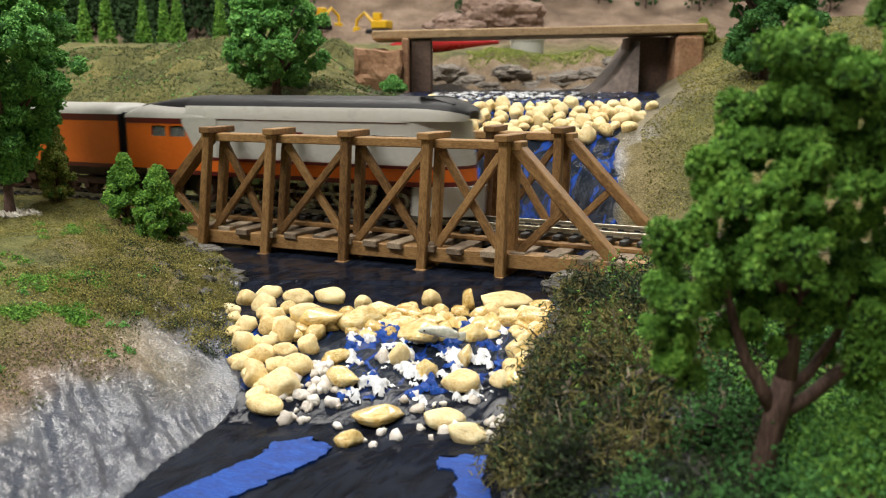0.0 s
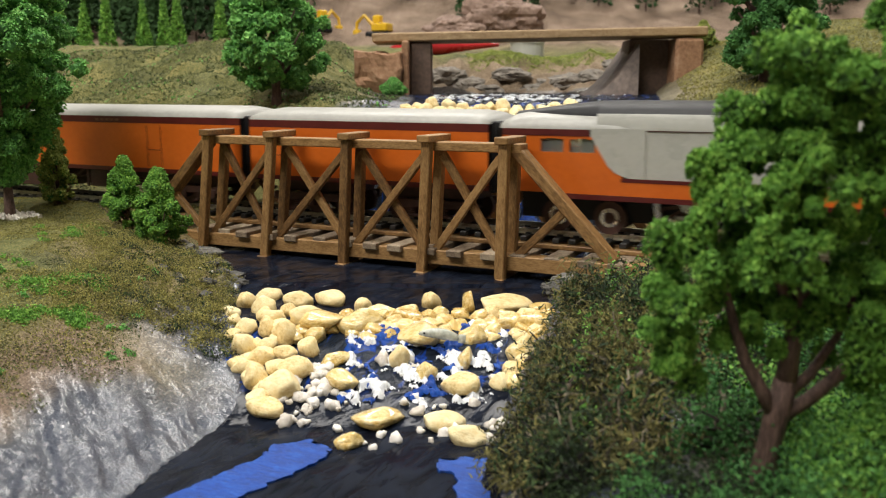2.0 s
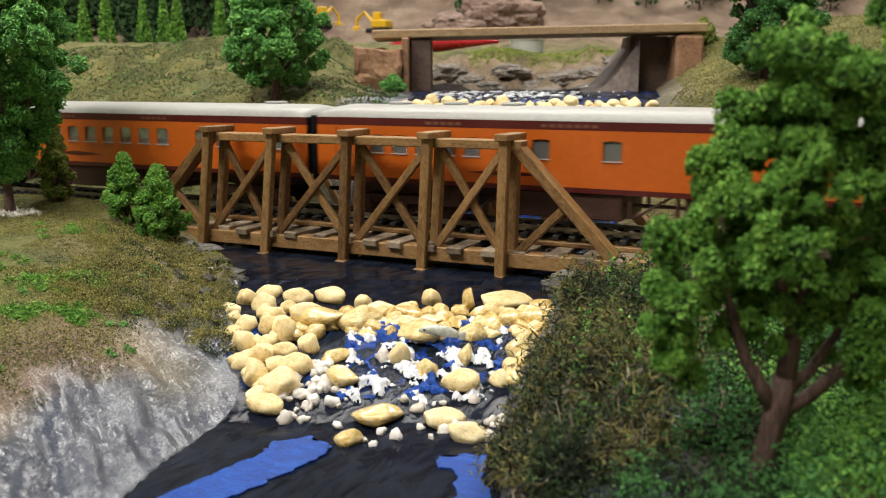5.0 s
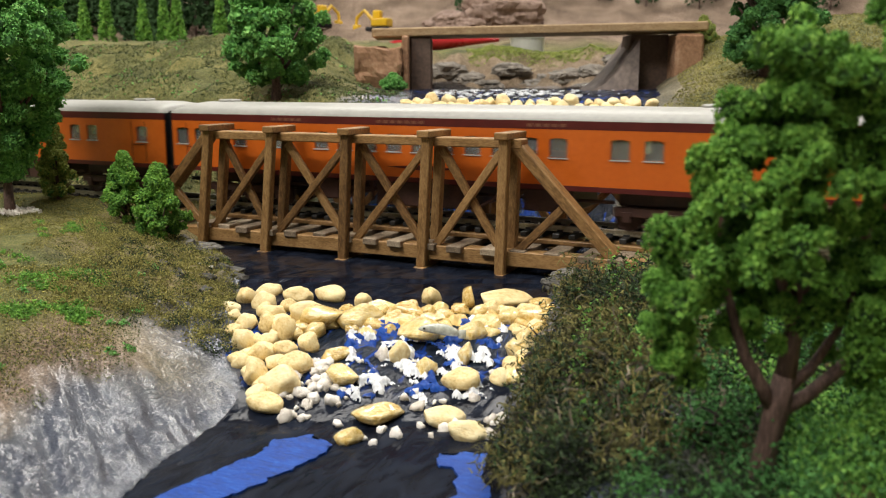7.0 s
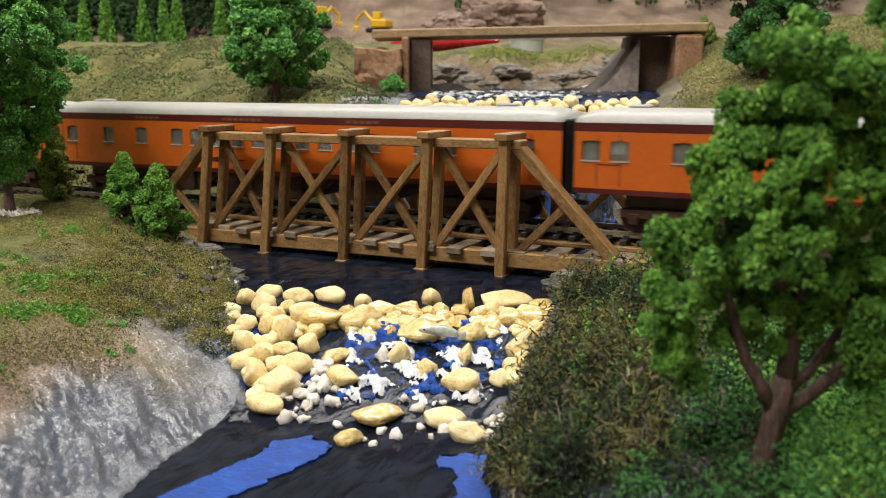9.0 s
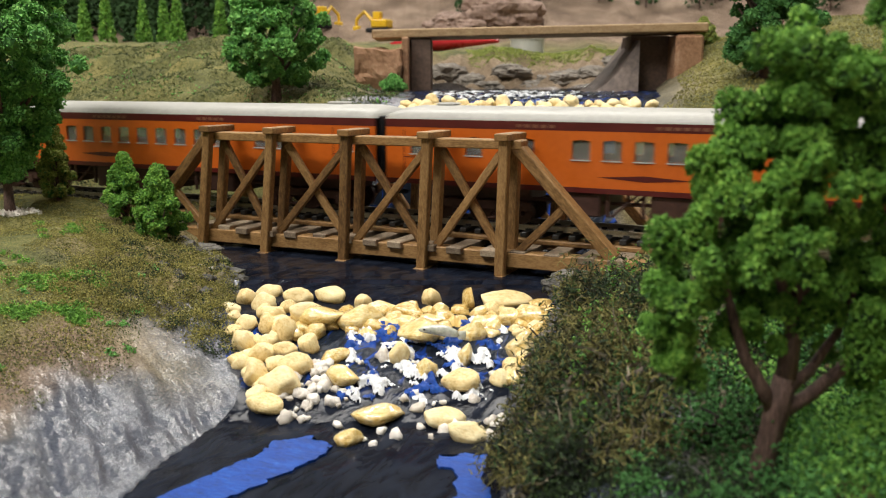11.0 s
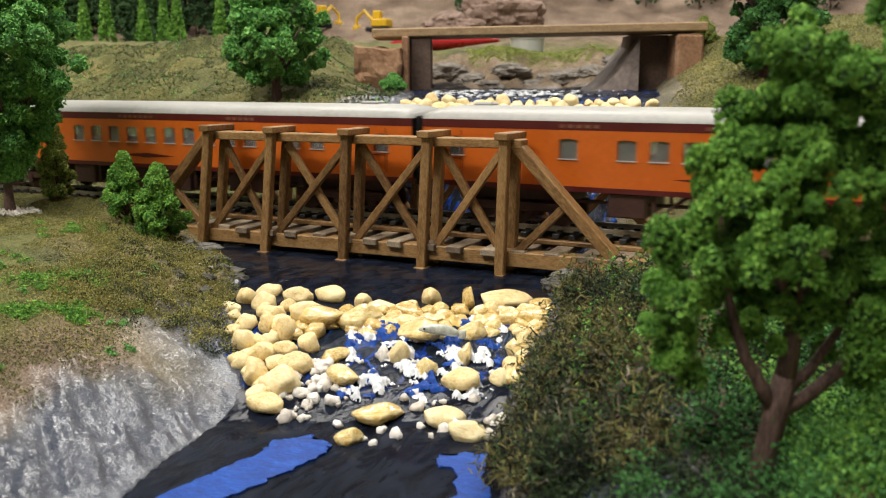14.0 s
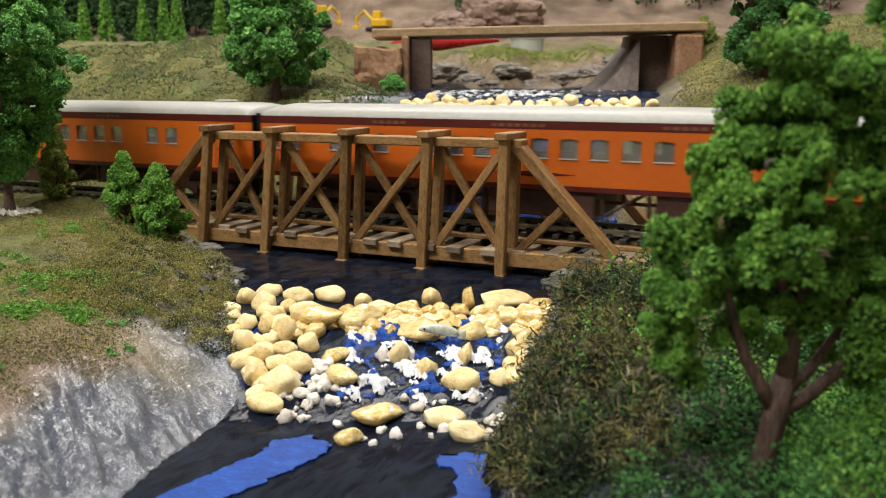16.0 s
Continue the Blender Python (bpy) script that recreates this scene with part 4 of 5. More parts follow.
def pebble_mesh(seed, mat, jag=0.22):
    bm = bmesh.new()
    bmesh.ops.create_icosphere(bm, subdivisions=3, radius=1)
    o = Vector((seed * 3.7, seed * 1.3, seed * 5.1))
    for v in bm.verts:
        k = 1 + jag * 2 * (noise.noise(v.co * 0.9 + o)) + 0.10 * noise.noise(v.co * 2.6 + o)
        v.co *= k
    # a few flattened sides
    r = random.Random(seed)
    for _ in range(9):
        d = Vector((r.uniform(-1, 1), r.uniform(-1, 1), r.uniform(-1, 1))).normalized()
        for v in bm.verts:
            over = v.co.dot(d) - 0.70
            if over > 0:
                v.co -= d * over * 0.8
    return finish("pebble", bm, mat, True)


PEBBLES = [pebble_mesh(i, ROCK) for i in range(10)]
PEBBLES_WET = [pebble_mesh(i + 20, ROCK_WET) for i in range(8)]


def pebble(u, w, z, su, sz, rot=0.0, wet=False, group="pebbles of the lower dam", mesh=None, sw=None):
    k = int(RNG.integers(0, 100))
    me = mesh or (PEBBLES_WET[k % 8] if wet else PEBBLES[k % 10])
    ob = new("pebble", me)
    ob.matrix_world = Matrix.LocRotScale(uw(u, w, z), Euler((RNG.uniform(-0.2, 0.2), RNG.uniform(-0.2, 0.2) + rot, radians(YAW) + RNG.uniform(-0.3, 0.3))), (su, sw or su * 0.9, sz))
    return tagged(ob, "wet ochre pebble in the rapids" if wet else "dry cream-coloured pebble of the stream dam", "pebble", group)


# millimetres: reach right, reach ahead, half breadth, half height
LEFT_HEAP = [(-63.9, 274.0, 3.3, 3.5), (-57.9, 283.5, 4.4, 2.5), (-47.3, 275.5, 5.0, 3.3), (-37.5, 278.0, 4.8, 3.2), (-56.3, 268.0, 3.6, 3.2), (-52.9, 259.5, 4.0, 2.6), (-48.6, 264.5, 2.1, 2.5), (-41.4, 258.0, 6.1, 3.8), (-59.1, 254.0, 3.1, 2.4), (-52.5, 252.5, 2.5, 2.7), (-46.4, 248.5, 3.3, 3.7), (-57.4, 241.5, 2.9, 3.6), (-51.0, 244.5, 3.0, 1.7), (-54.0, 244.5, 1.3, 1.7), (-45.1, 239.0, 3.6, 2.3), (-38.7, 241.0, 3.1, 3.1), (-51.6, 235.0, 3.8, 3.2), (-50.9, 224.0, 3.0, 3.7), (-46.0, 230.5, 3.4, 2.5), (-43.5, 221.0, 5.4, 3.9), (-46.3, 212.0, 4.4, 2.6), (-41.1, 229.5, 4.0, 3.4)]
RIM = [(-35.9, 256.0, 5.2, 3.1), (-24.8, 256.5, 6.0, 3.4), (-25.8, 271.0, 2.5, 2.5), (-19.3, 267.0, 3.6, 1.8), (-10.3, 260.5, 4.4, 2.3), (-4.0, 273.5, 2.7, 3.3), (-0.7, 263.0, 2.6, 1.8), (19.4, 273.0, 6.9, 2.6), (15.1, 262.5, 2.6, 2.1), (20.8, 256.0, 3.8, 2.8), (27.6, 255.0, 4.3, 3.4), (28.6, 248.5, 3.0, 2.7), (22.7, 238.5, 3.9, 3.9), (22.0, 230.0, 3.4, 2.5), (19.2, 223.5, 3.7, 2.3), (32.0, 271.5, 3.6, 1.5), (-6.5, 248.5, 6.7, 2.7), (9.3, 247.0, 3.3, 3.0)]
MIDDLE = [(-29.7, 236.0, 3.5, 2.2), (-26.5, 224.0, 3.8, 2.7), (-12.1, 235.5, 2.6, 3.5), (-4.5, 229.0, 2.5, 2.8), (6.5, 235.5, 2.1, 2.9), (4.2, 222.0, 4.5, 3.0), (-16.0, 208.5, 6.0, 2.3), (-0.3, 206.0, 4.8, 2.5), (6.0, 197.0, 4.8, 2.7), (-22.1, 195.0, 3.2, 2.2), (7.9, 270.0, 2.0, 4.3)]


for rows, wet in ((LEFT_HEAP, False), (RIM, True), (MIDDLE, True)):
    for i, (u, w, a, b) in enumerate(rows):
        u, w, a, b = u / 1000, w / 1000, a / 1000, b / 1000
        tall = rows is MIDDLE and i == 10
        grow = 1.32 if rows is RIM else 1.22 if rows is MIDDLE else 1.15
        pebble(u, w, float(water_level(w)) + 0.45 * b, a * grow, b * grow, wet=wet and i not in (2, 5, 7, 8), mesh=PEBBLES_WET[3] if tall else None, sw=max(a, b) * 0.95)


def fill_dam():
    """Pebbles that fill the rim and the heap."""
    for i in range(46):
        u, w = -0.046 + 0.078 * (i + 0.5) / 46 + RNG.uniform(-0.002, 0.002), 0.249 + 0.016 * ((i * 0.618) % 1)
        a = float(RNG.uniform(0.0026, 0.0042))
        pebble(u, w, float(water_level(w)) + 0.0002, a, a * 0.72, wet=True)
    for i in range(26):
        k = (i + 0.5) / 26
        w = 0.216 + 0.05 * k
        u = -0.047 - 0.012 * k + RNG.uniform(-0.008, 0.008)
        a = float(RNG.uniform(0.0022, 0.0036))
        pebble(u, w, float(water_level(w)) + 0.0006, a, a * 0.8)
    for i in range(10):
        w = 0.222 + 0.034 * (i + 0.5) / 10
        u = float(right_edge(w)) + RNG.uniform(-0.002, 0.004)
        a = float(RNG.uniform(0.0024, 0.0036))
        pebble(u, w, float(water_level(w)) + 0.0012, a, a * 0.8)


fill_dam()


def build_upper_dam():
    """Loose pebbles piled across the stream behind the bridge."""
    n = 0
    for row in range(6):
        w = 0.430 + row * 0.0088
        le, re = float(left_edge(w)) + 0.0, float(right_edge(w)) + 0.006
        u = le
        while u < re:
            a = float(RNG.uniform(0.0030, 0.0054))
            ww = w + float(RNG.uniform(-0.003, 0.003))
            pebble(u, ww, float(water_level(ww, u)) + a * 0.55, a, a * float(RNG.uniform(0.7, 0.95)), float(RNG.uniform(-0.6, 0.6)), group="pebbles of the upper dam")
            u += a * float(RNG.uniform(1.55, 2.1))
            n += 1


build_upper_dam()


def build_foam():
    """White gloss paint, grit and blue strokes among the pebbles of the lower dam."""
    us, ws = np.arange(-0.034, 0.026, 0.00036), np.arange(0.198, 0.264, 0.00036)
    U, W = np.meshgrid(us, ws)
    inside = smooth((U + 0.033) / 0.006) * smooth((0.016 + (W - 0.21) * 0.22 - U) / 0.006) * smooth((W - 0.200) / 0.02) * smooth((0.262 - W) / 0.006)
    around = 0
    for u, w, a, b in MIDDLE[:6]:
        around = around + 0.09 * np.exp(-((np.hypot(U - u / 1000, (W - w / 1000 + 0.001)) - a / 1000 * 1.1) / 0.0016) ** 2)

    def sheet(name, seed, scale, level, gain, mat, label, extra=0):
        h = (fbm(U * 0.9 + W * 0.25, W * 0.8, scale, 5, seed) * inside + extra * inside - level) * gain
        h = np.minimum(h, 0.0016) + (fbm(U, W, 620, 3, seed + 3) - 0.5) * 0.0016
        me = grid_mesh(name, us, ws, water_level(W) + h + 0.0004, mat)
        keep = (h > -0.0005).reshape(-1)
        bm = bmesh.new()
        bm.from_mesh(me)
        bmesh.ops.delete(bm, geom=[v for v, k in zip(bm.verts, keep) if not k], context="VERTS")
        bm.to_mesh(me)
        bm.free()
        tagged(new(name, me), label, "painted water", kind="stuff")

    sheet("foam", 71, 330, 0.585, 0.009, FOAM, "white glossy foam daubed between the wet pebbles", around)
    sheet("blue_paint", 83, 300, 0.625, 0.009, BLUE, "bright blue paint dabs in the rapids")
    sheet("amber_resin", 95, 70, 0.50, 0.02, ROCK_WET, "amber resin set between the pebbles of the rim", -0.5 + 0.55 * smooth((W - 0.247) / 0.008))
    pts = []
    for k in range(105):
        if k < 65:
            w = RNG.uniform(0.206, 0.238)
            u = RNG.normal(-0.0355, 0.0042)
        else:
            w = RNG.uniform(0.192, 0.245)
            u = RNG.uniform(-0.028, 0.015)
        pts.append(uw(u, w, float(water_level(w)) + 0.0001))
    bm = bmesh.new()
    for p in pts:
        s = RNG.uniform(0.0005, 0.0012) if RNG.uniform() < 0.7 else RNG.uniform(0.0012, 0.0021)
        r = bmesh.ops.create_icosphere(bm, subdivisions=2, radius=1)
        o = Vector(p) * 700
        for v in r["verts"]:
            v.co = Vector(p) + v.co * (1 + 0.9 * noise.noise(v.co * 1.2 + o)) * s
    tagged(part("grit", bm, GRIT, smooth=True), "small white gravel grains at the dam's foot", "gravel", kind="stuff")


build_foam()


def upper_foam_and_sparkle():
    """White spots on the water behind the upper dam: foam, and sparkle made as flecks."""
    bm = bmesh.new()
    for _ in range(260):
        w = RNG.uniform(0.485, 0.60)
        u = RNG.normal(0.035, 0.028)
        if not left_edge(w) + 0.01 < u < right_edge(w) - 0.01:
            continue
        s = RNG.uniform(0.0004, 0.0016)
        bmesh.ops.create_icosphere(bm, subdivisions=1, radius=1, matrix=Matrix.Translation(uw(u, w, float(water_level(w, u)) + 0.0006)) @ Matrix.Diagonal((s * 1.6, s * 1.2, s * 0.5, 1)))
    tagged(part("foam", bm, FOAM, smooth=True), "white flecks of foam and painted sparkle under the road bridge", "foam", kind="stuff")


upper_foam_and_sparkle()


def stroke(outline, lift, label, sub=16):
    """A thin brushed patch of paint lying on the water."""
    bm = bmesh.new()
    n = len(outline)
    edge = []
    for i in range(n):
        a, b = Vector(outline[i]), Vector(outline[(i + 1) % n])
        for k in range(sub):
            p = a.lerp(b, k / sub)
            j = Vector((noise.noise(Vector((p.x * 300, p.y * 300, 1))), noise.noise(Vector((p.x * 300, p.y * 300, 7))))) * 0.0018
            j += Vector((noise.noise(Vector((p.x * 1400, p.y * 1400, 3))), noise.noise(Vector((p.x * 1400, p.y * 1400, 9))))) * 0.0010
            edge.append(p + j)
    top = [bm.verts.new(uw(p.x, p.y, float(water_level(p.y)) + lift + 0.0006)) for p in edge]
    low = [bm.verts.new(uw(p.x, p.y, float(water_level(p.y)) + lift - 0.0012)) for p in edge]
    for k in range(len(edge)):
        j = (k + 1) % len(edge)
        bm.faces.new((low[k], low[j], top[j], top[k]))
    f = bm.faces.new(top)
    bmesh.ops.triangulate(bm, faces=[f])
    tagged(part("paint_stroke", bm, BLUE), label, "painted water")


stroke([(-0.066, 0.155), (-0.053, 0.155), (-0.040, 0.170), (-0.0275, 0.186), (-0.0265, 0.192), (-0.032, 0.197), (-0.040, 0.194), (-0.0425, 0.186), (-0.052, 0.174)], 0.0, "bright blue brushed paint stroke on dark resin water")
stroke([(0.001, 0.150), (0.0085, 0.150), (0.0092, 0.178), (0.0095, 0.187), (0.003, 0.186), (-0.0025, 0.184), (0.0022, 0.177)], 0.0, "bright blue brushed paint patch on dark resin water")


def fish():
    bm = bmesh.new()
    r = bmesh.ops.create_uvsphere(bm, u_segments=14, v_segments=8, radius=1)
    for v in r["verts"]:
        x = v.co.x
        v.co = Vector((x * 0.0062, v.co.y * 0.0013 * (1 - 0.25 * x), v.co.z * 0.0016 * (1 - 0.2 * x) + 0.0008 * (1 - x * x)))
    box(bm, (-0.0078, -0.0003, -0.0012), (-0.0056, 0.0003, 0.0014), 0.0002)
    body = material("fish_skin", [(0.3, (0.32, 0.34, 0.28)), (0.7, (0.66, 0.68, 0.60))], 300, 0.15, 0.1, coat=0.8)
    f = thing("fish", "small pale grey toy fish leaping in the rapids", "fish", at=Matrix.Translation(uw(-0.0012, 0.241, -0.0165)) @ pose(0, 0, 0, 0, -6, YAW + 174))
    part("body", bm, body, f, smooth=True)
    eye = bmesh.new()
    for sy in (-1, 1):
        bmesh.ops.create_icosphere(eye, subdivisions=1, radius=0.00035, matrix=Matrix.Translation((0.0042, sy * 0.0009, 0.0006)))
    part("eye", eye, BLACK, f)


fish()


# ---- trees and bushes ----


def foliage(clusters, per, size, shell=0.92, tall=1.0):
    """Crumbs over the shells of round clusters; clusters: centre and radius."""
    c = np.array([k[:3] for k in clusters])
    r = np.array([k[3] for k in clusters])
    idx = np.repeat(np.arange(len(c)), per)
    d = RNG.normal(size=(len(idx), 3))
    d /= np.linalg.norm(d, axis=1)[:, None]
    d[:, 2] = np.where(d[:, 2] < -0.5, -d[:, 2], d[:, 2])
    rad = r[idx] * RNG.uniform(shell - 0.25, shell + 0.16, len(idx))
    p = c[idx] + d * rad[:, None] * np.array([1, 1, tall])
    return crumbs(p, RNG.uniform(0.6, 1.35, len(idx)) * size)


def clump_cores(clusters, k=0.8):
    bm = bmesh.new()
    for x, y, z, r in clusters:
        bmesh.ops.create_icosphere(bm, subdivisions=1, radius=r * k, matrix=Matrix.Translation((x, y, z)))
    return bm


def crown_clusters(height, low, wide, count, r, taper=0.6, seed=0, foot=(0.45, 3.2)):
    """Centres on and in an uneven tapering crown."""
    g = np.random.default_rng(seed)
    out = []
    for i in range(count):
        h = g.uniform(0, 1) ** 0.85
        prof = (1 - taper * h) * min(1.0, foot[0] + h * foot[1]) * (1 - max(0, h - 0.86) * 4.5)
        a = g.uniform(0, 2 * math.pi)
        lump = 0.80 + 0.28 * math.sin(a * 3 + h * 9 + seed) + 0.12 * math.sin(a * 5 - h * 14)
        rad = wide * prof * lump * math.sqrt(g.uniform(0.35, 1))
        out.append((rad * math.cos(a), rad * math.sin(a), low + (height - low) * h, r * g.uniform(0.7, 1.25)))
    return out


def tree(name, place, label, height, low, wide, count, r, per, size, mat, taper=0.6, seed=0, trunk=0.003, lean=(0, 0), category="tree", foot=(0.45, 3.2)):
    t = thing(name, label, category, at=Matrix.Translation(place))
    cl = crown_clusters(height, low, wide, count, r, taper, seed, foot)
    v, f = foliage(cl, per, size)
    crown = part("crown", raw("crown", v, f, mat), mat, t)
    # darker green balls stand in for shade between the leaf clusters
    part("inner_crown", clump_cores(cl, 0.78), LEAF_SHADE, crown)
    bm = bmesh.new()
    tube(bm, [(-lean[0], -lean[1], -0.003), (-lean[0] * 0.6, 0, low * 0.35), (0, 0, low * 0.8), (0, 0, height * 0.6), (0, 0, height * 0.9)], [trunk * 1.4, trunk, trunk * 0.85, trunk * 0.5, trunk * 0.15], 9)
    g = np.random.default_rng(seed + 50)
    for i in range(9):
        a, h = g.uniform(0, 6.28), g.uniform(0.0, 0.5)
        z0 = low * 0.7 + (height - low) * h * 0.8
        e = wide * 0.75 * (1 - taper * h)
        tube(bm, [(0, 0, z0), (e * 0.45 * math.cos(a), e * 0.45 * math.sin(a), z0 + 0.22 * wide), (e * math.cos(a), e * math.sin(a), z0 + 0.6 * wide)], [trunk * 0.5, trunk * 0.34, trunk * 0.12], 6)
    part("trunk", bm, BARK, t, smooth=True)
    return t


def build_front_tree():
    place = uw(0.0548, 0.138, land_z(0.0548, 0.138))
    t = thing("tree", "broad green foam-foliage model tree on the near bank", "tree", at=Matrix.Translation(place) @ Matrix.Rotation(radians(YAW), 4, "Z"))
    g = np.random.default_rng(5)
    cl = []
    # lobes: reach right, ahead, height, radius of the lobe, count of clusters
    for a, b, c, lobe, k in ((0.011, 0, 0.073, 0.0095, 14), (0.008, 0, 0.0625, 0.0085, 14), (0.001, 0, 0.0525, 0.0085, 14), (-0.006, 0, 0.0410, 0.0080, 13), (-0.0115, 0.001, 0.0300, 0.0075, 13),
                             (-0.0105, 0, 0.0225, 0.0050, 8), (-0.001, -0.004, 0.0400, 0.0075, 10), (0.004, 0.004, 0.0330, 0.0070, 9), (0.010, -0.004, 0.0500, 0.0095, 16), (0.020, 0, 0.0600, 0.0100, 14), (0.020, -0.003, 0.0450, 0.0090, 12),
                             (0.0165, 0, 0.0330, 0.0075, 11), (0.0185, 0.001, 0.0235, 0.0060, 9), (0.029, 0, 0.0280, 0.0085, 11), (0.030, 0, 0.0420, 0.0090, 10), (0.030, 0, 0.0540, 0.0090, 10), (0.024, 0, 0.0720, 0.0100, 12), (0.006, 0.006, 0.046, 0.008, 8), (-0.0035, 0.002, 0.030, 0.006, 9), (-0.0045, 0.001, 0.0490, 0.0080, 16), (0.0015, 0.002, 0.0590, 0.0080, 14), (-0.0105, 0, 0.0370, 0.0080, 14), (0.004, -0.002, 0.068, 0.007, 12), (0.006, 0.002, 0.0275, 0.006, 8), (0.0255, 0, 0.021, 0.006, 8),
                             (0.013, 0.005, 0.040, 0.0100, 14), (0.024, 0.005, 0.050, 0.0100, 12), (0.014, 0.006, 0.060, 0.0100, 12), (0.026, 0.005, 0.066, 0.0100, 12), (0.024, 0.005, 0.035, 0.0090, 12), (0.0156, 0.003, 0.061, 0.0060, 10)):
        for _ in range(k):
            d = g.normal(size=3)
            d /= np.linalg.norm(d)
            q = lobe * g.uniform(0.55, 1.0)
            cl.append((a - 0.0038 + d[0] * q, b + d[1] * q, c + d[2] * q, g.uniform(0.0016, 0.0031)))
    v, f = foliage(cl, 330, 0.00030, 0.86, 1.35)
    crown = part("crown", raw("crown", v, f, LEAF), LEAF, t)
    # near-black cores put the crown's inner shade into colour
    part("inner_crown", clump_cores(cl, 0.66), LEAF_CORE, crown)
    bm = bmesh.new()
    tube(bm, [(-0.001, 0, -0.004), (-0.0008, 0, 0.001), (0, 0, 0.007), (0.0012, 0, 0.0135), (0.0020, 0, 0.019)], [0.0030, 0.0022, 0.00195, 0.0021, 0.0018], 12)
    for pts, rad in (([(0.0008, 0, 0.0125), (-0.0020, 0, 0.0175), (-0.0050, 0, 0.0225), (-0.0075, 0, 0.030), (-0.0105, 0, 0.040)], [0.0014, 0.0012, 0.0010, 0.0008, 0.0004]),
                     ([(0.0012, 0, 0.0125), (0.006, 0, 0.0155), (0.0115, 0, 0.0205), (0.016, 0, 0.026), (0.020, 0, 0.034)], [0.0015, 0.0012, 0.0011, 0.0009, 0.0004]),
                     ([(0.0015, 0, 0.0155), (0.0060, 0, 0.0200), (0.0105, 0.001, 0.0262), (0.013, 0.001, 0.034)], [0.0012, 0.0009, 0.0007, 0.0004]),
                     ([(0.0020, 0, 0.018), (0.0028, 0, 0.026), (0.0040, 0, 0.038), (0.0048, 0, 0.052), (0.006, 0, 0.074)], [0.0018, 0.0015, 0.0013, 0.001, 0.0004]),
                     ([(0.0030, 0, 0.028), (-0.001, 0, 0.038), (-0.004, 0, 0.050)], [0.0011, 0.0008, 0.0004]),
                     ([(0.0042, 0, 0.040), (0.010, 0, 0.050), (0.015, 0, 0.062)], [0.0010, 0.0008, 0.0004])):
        tube(bm, pts, rad, 9)
    part("trunk", bm, BARK, t, smooth=True)


build_front_tree()
tree("tree", uw(-0.187, 0.372, land_z(-0.187, 0.372) - 0.001), "tall dark green model tree with knobbly foliage", 0.106, 0.017, 0.038, 560, 0.0040, 120, 0.00055, LEAF_DARK, 0.10, 3, 0.0022, foot=(0.12, 1.7))
tree("tree", uw(-0.098, 0.52, land_z(-0.098, 0.52) - 0.001), "rounded dark green model tree on the far hillside", 0.075, 0.010, 0.037, 170, 0.0052, 120, 0.0008, LEAF_DARK, 0.5, 8, 0.003)
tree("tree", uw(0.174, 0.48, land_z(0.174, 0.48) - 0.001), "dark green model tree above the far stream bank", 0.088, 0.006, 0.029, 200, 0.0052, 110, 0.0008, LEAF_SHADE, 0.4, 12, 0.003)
for u, w, h, wide, mt, sd in ((-0.1345, 0.366, 0.0300, 0.0145, LEAF, 21), (-0.1130, 0.343, 0.0300, 0.0150, LEAF, 22), (-0.178, 0.400, 0.034, 0.0100, LEAF_YELLOW, 23), (-0.032, 0.565, 0.011, 0.011, LEAF_DARK, 24), (0.186, 0.640, 0.020, 0.017, LEAF_YELLOW, 25)):
    tree("bush", uw(u, w, land_z(u, w) - 0.001), "small bushy green foam shrub on the bank" if mt is not LEAF_YELLOW else "thin olive-green shrub beside the track", h, 0.003, wide, 110, 0.0023, 140, 0.00042, mt, 0.95, sd, 0.001, category="bush")


# ---- bank cover ----


def brush_edge(w):
    return right_edge(w) + np.interp(w, [0.13, 0.1667, 0.19, 0.2033, 0.23, 0.2658, 0.3], [0.006, 0.007, 0.009, 0.013, 0.019, 0.014, 0.010]) + 0.0025 * np.sin(w * 170 + 1) + 0.002 * np.sin(w * 430)


def strands(name, label, category, mat, count, reach, lengths, radii, heap=None):
    """Many short crooked strands on the near right bank; heap: strands that share one cushion."""
    vs, fs = [], []
    base, n = 0, 0
    while n < count:
        w0 = RNG.uniform(0.145, 0.264)
        u0 = float(brush_edge(w0)) + abs(RNG.normal(*reach)) - 0.003
        if u0 > 0.09:
            continue
        z0 = land_z(u0, w0) - 0.004 * float(smooth((w0 - 0.235) / 0.03))
        for _ in range(heap or 1):
            if heap:
                q = RNG.normal(size=3) * 0.0030
                p = np.array(uw(u0 + q[0], w0 + q[1], z0 + 0.001 + abs(q[2]) * 1.6))
            else:
                p = np.array(uw(u0, w0, z0 + RNG.uniform(0.001, 0.0065)))
            d = RNG.normal(size=3) * np.array([1, 1, 0.45 if not heap else 1.0])
            d /= np.linalg.norm(d)
            L, r = RNG.uniform(*lengths), RNG.uniform(*radii)
            for k in range(5):
                a = np.cross(d, [0.3, 0.5, 0.8])
                a /= np.linalg.norm(a)
                b = np.cross(d, a)
                for s in range(3):
                    vs.append(p + r * (1 - k * 0.15) * (a * math.cos(s * 2.094) + b * math.sin(s * 2.094)))
                d = d + RNG.normal(size=3) * (0.75 if not heap else 0.8)
                d /= np.linalg.norm(d)
                p = p + d * L / 4
            for k in range(4):
                for s in range(3):
                    fs.append((base + k * 3 + s, base + k * 3 + (s + 1) % 3, base + k * 3 + 3 + (s + 1) % 3, base + k * 3 + 3 + s))
            base += 15
            n += 1
    tagged(new(name, raw(name, np.array(vs), np.array(fs), mat)), label, category, kind="stuff")


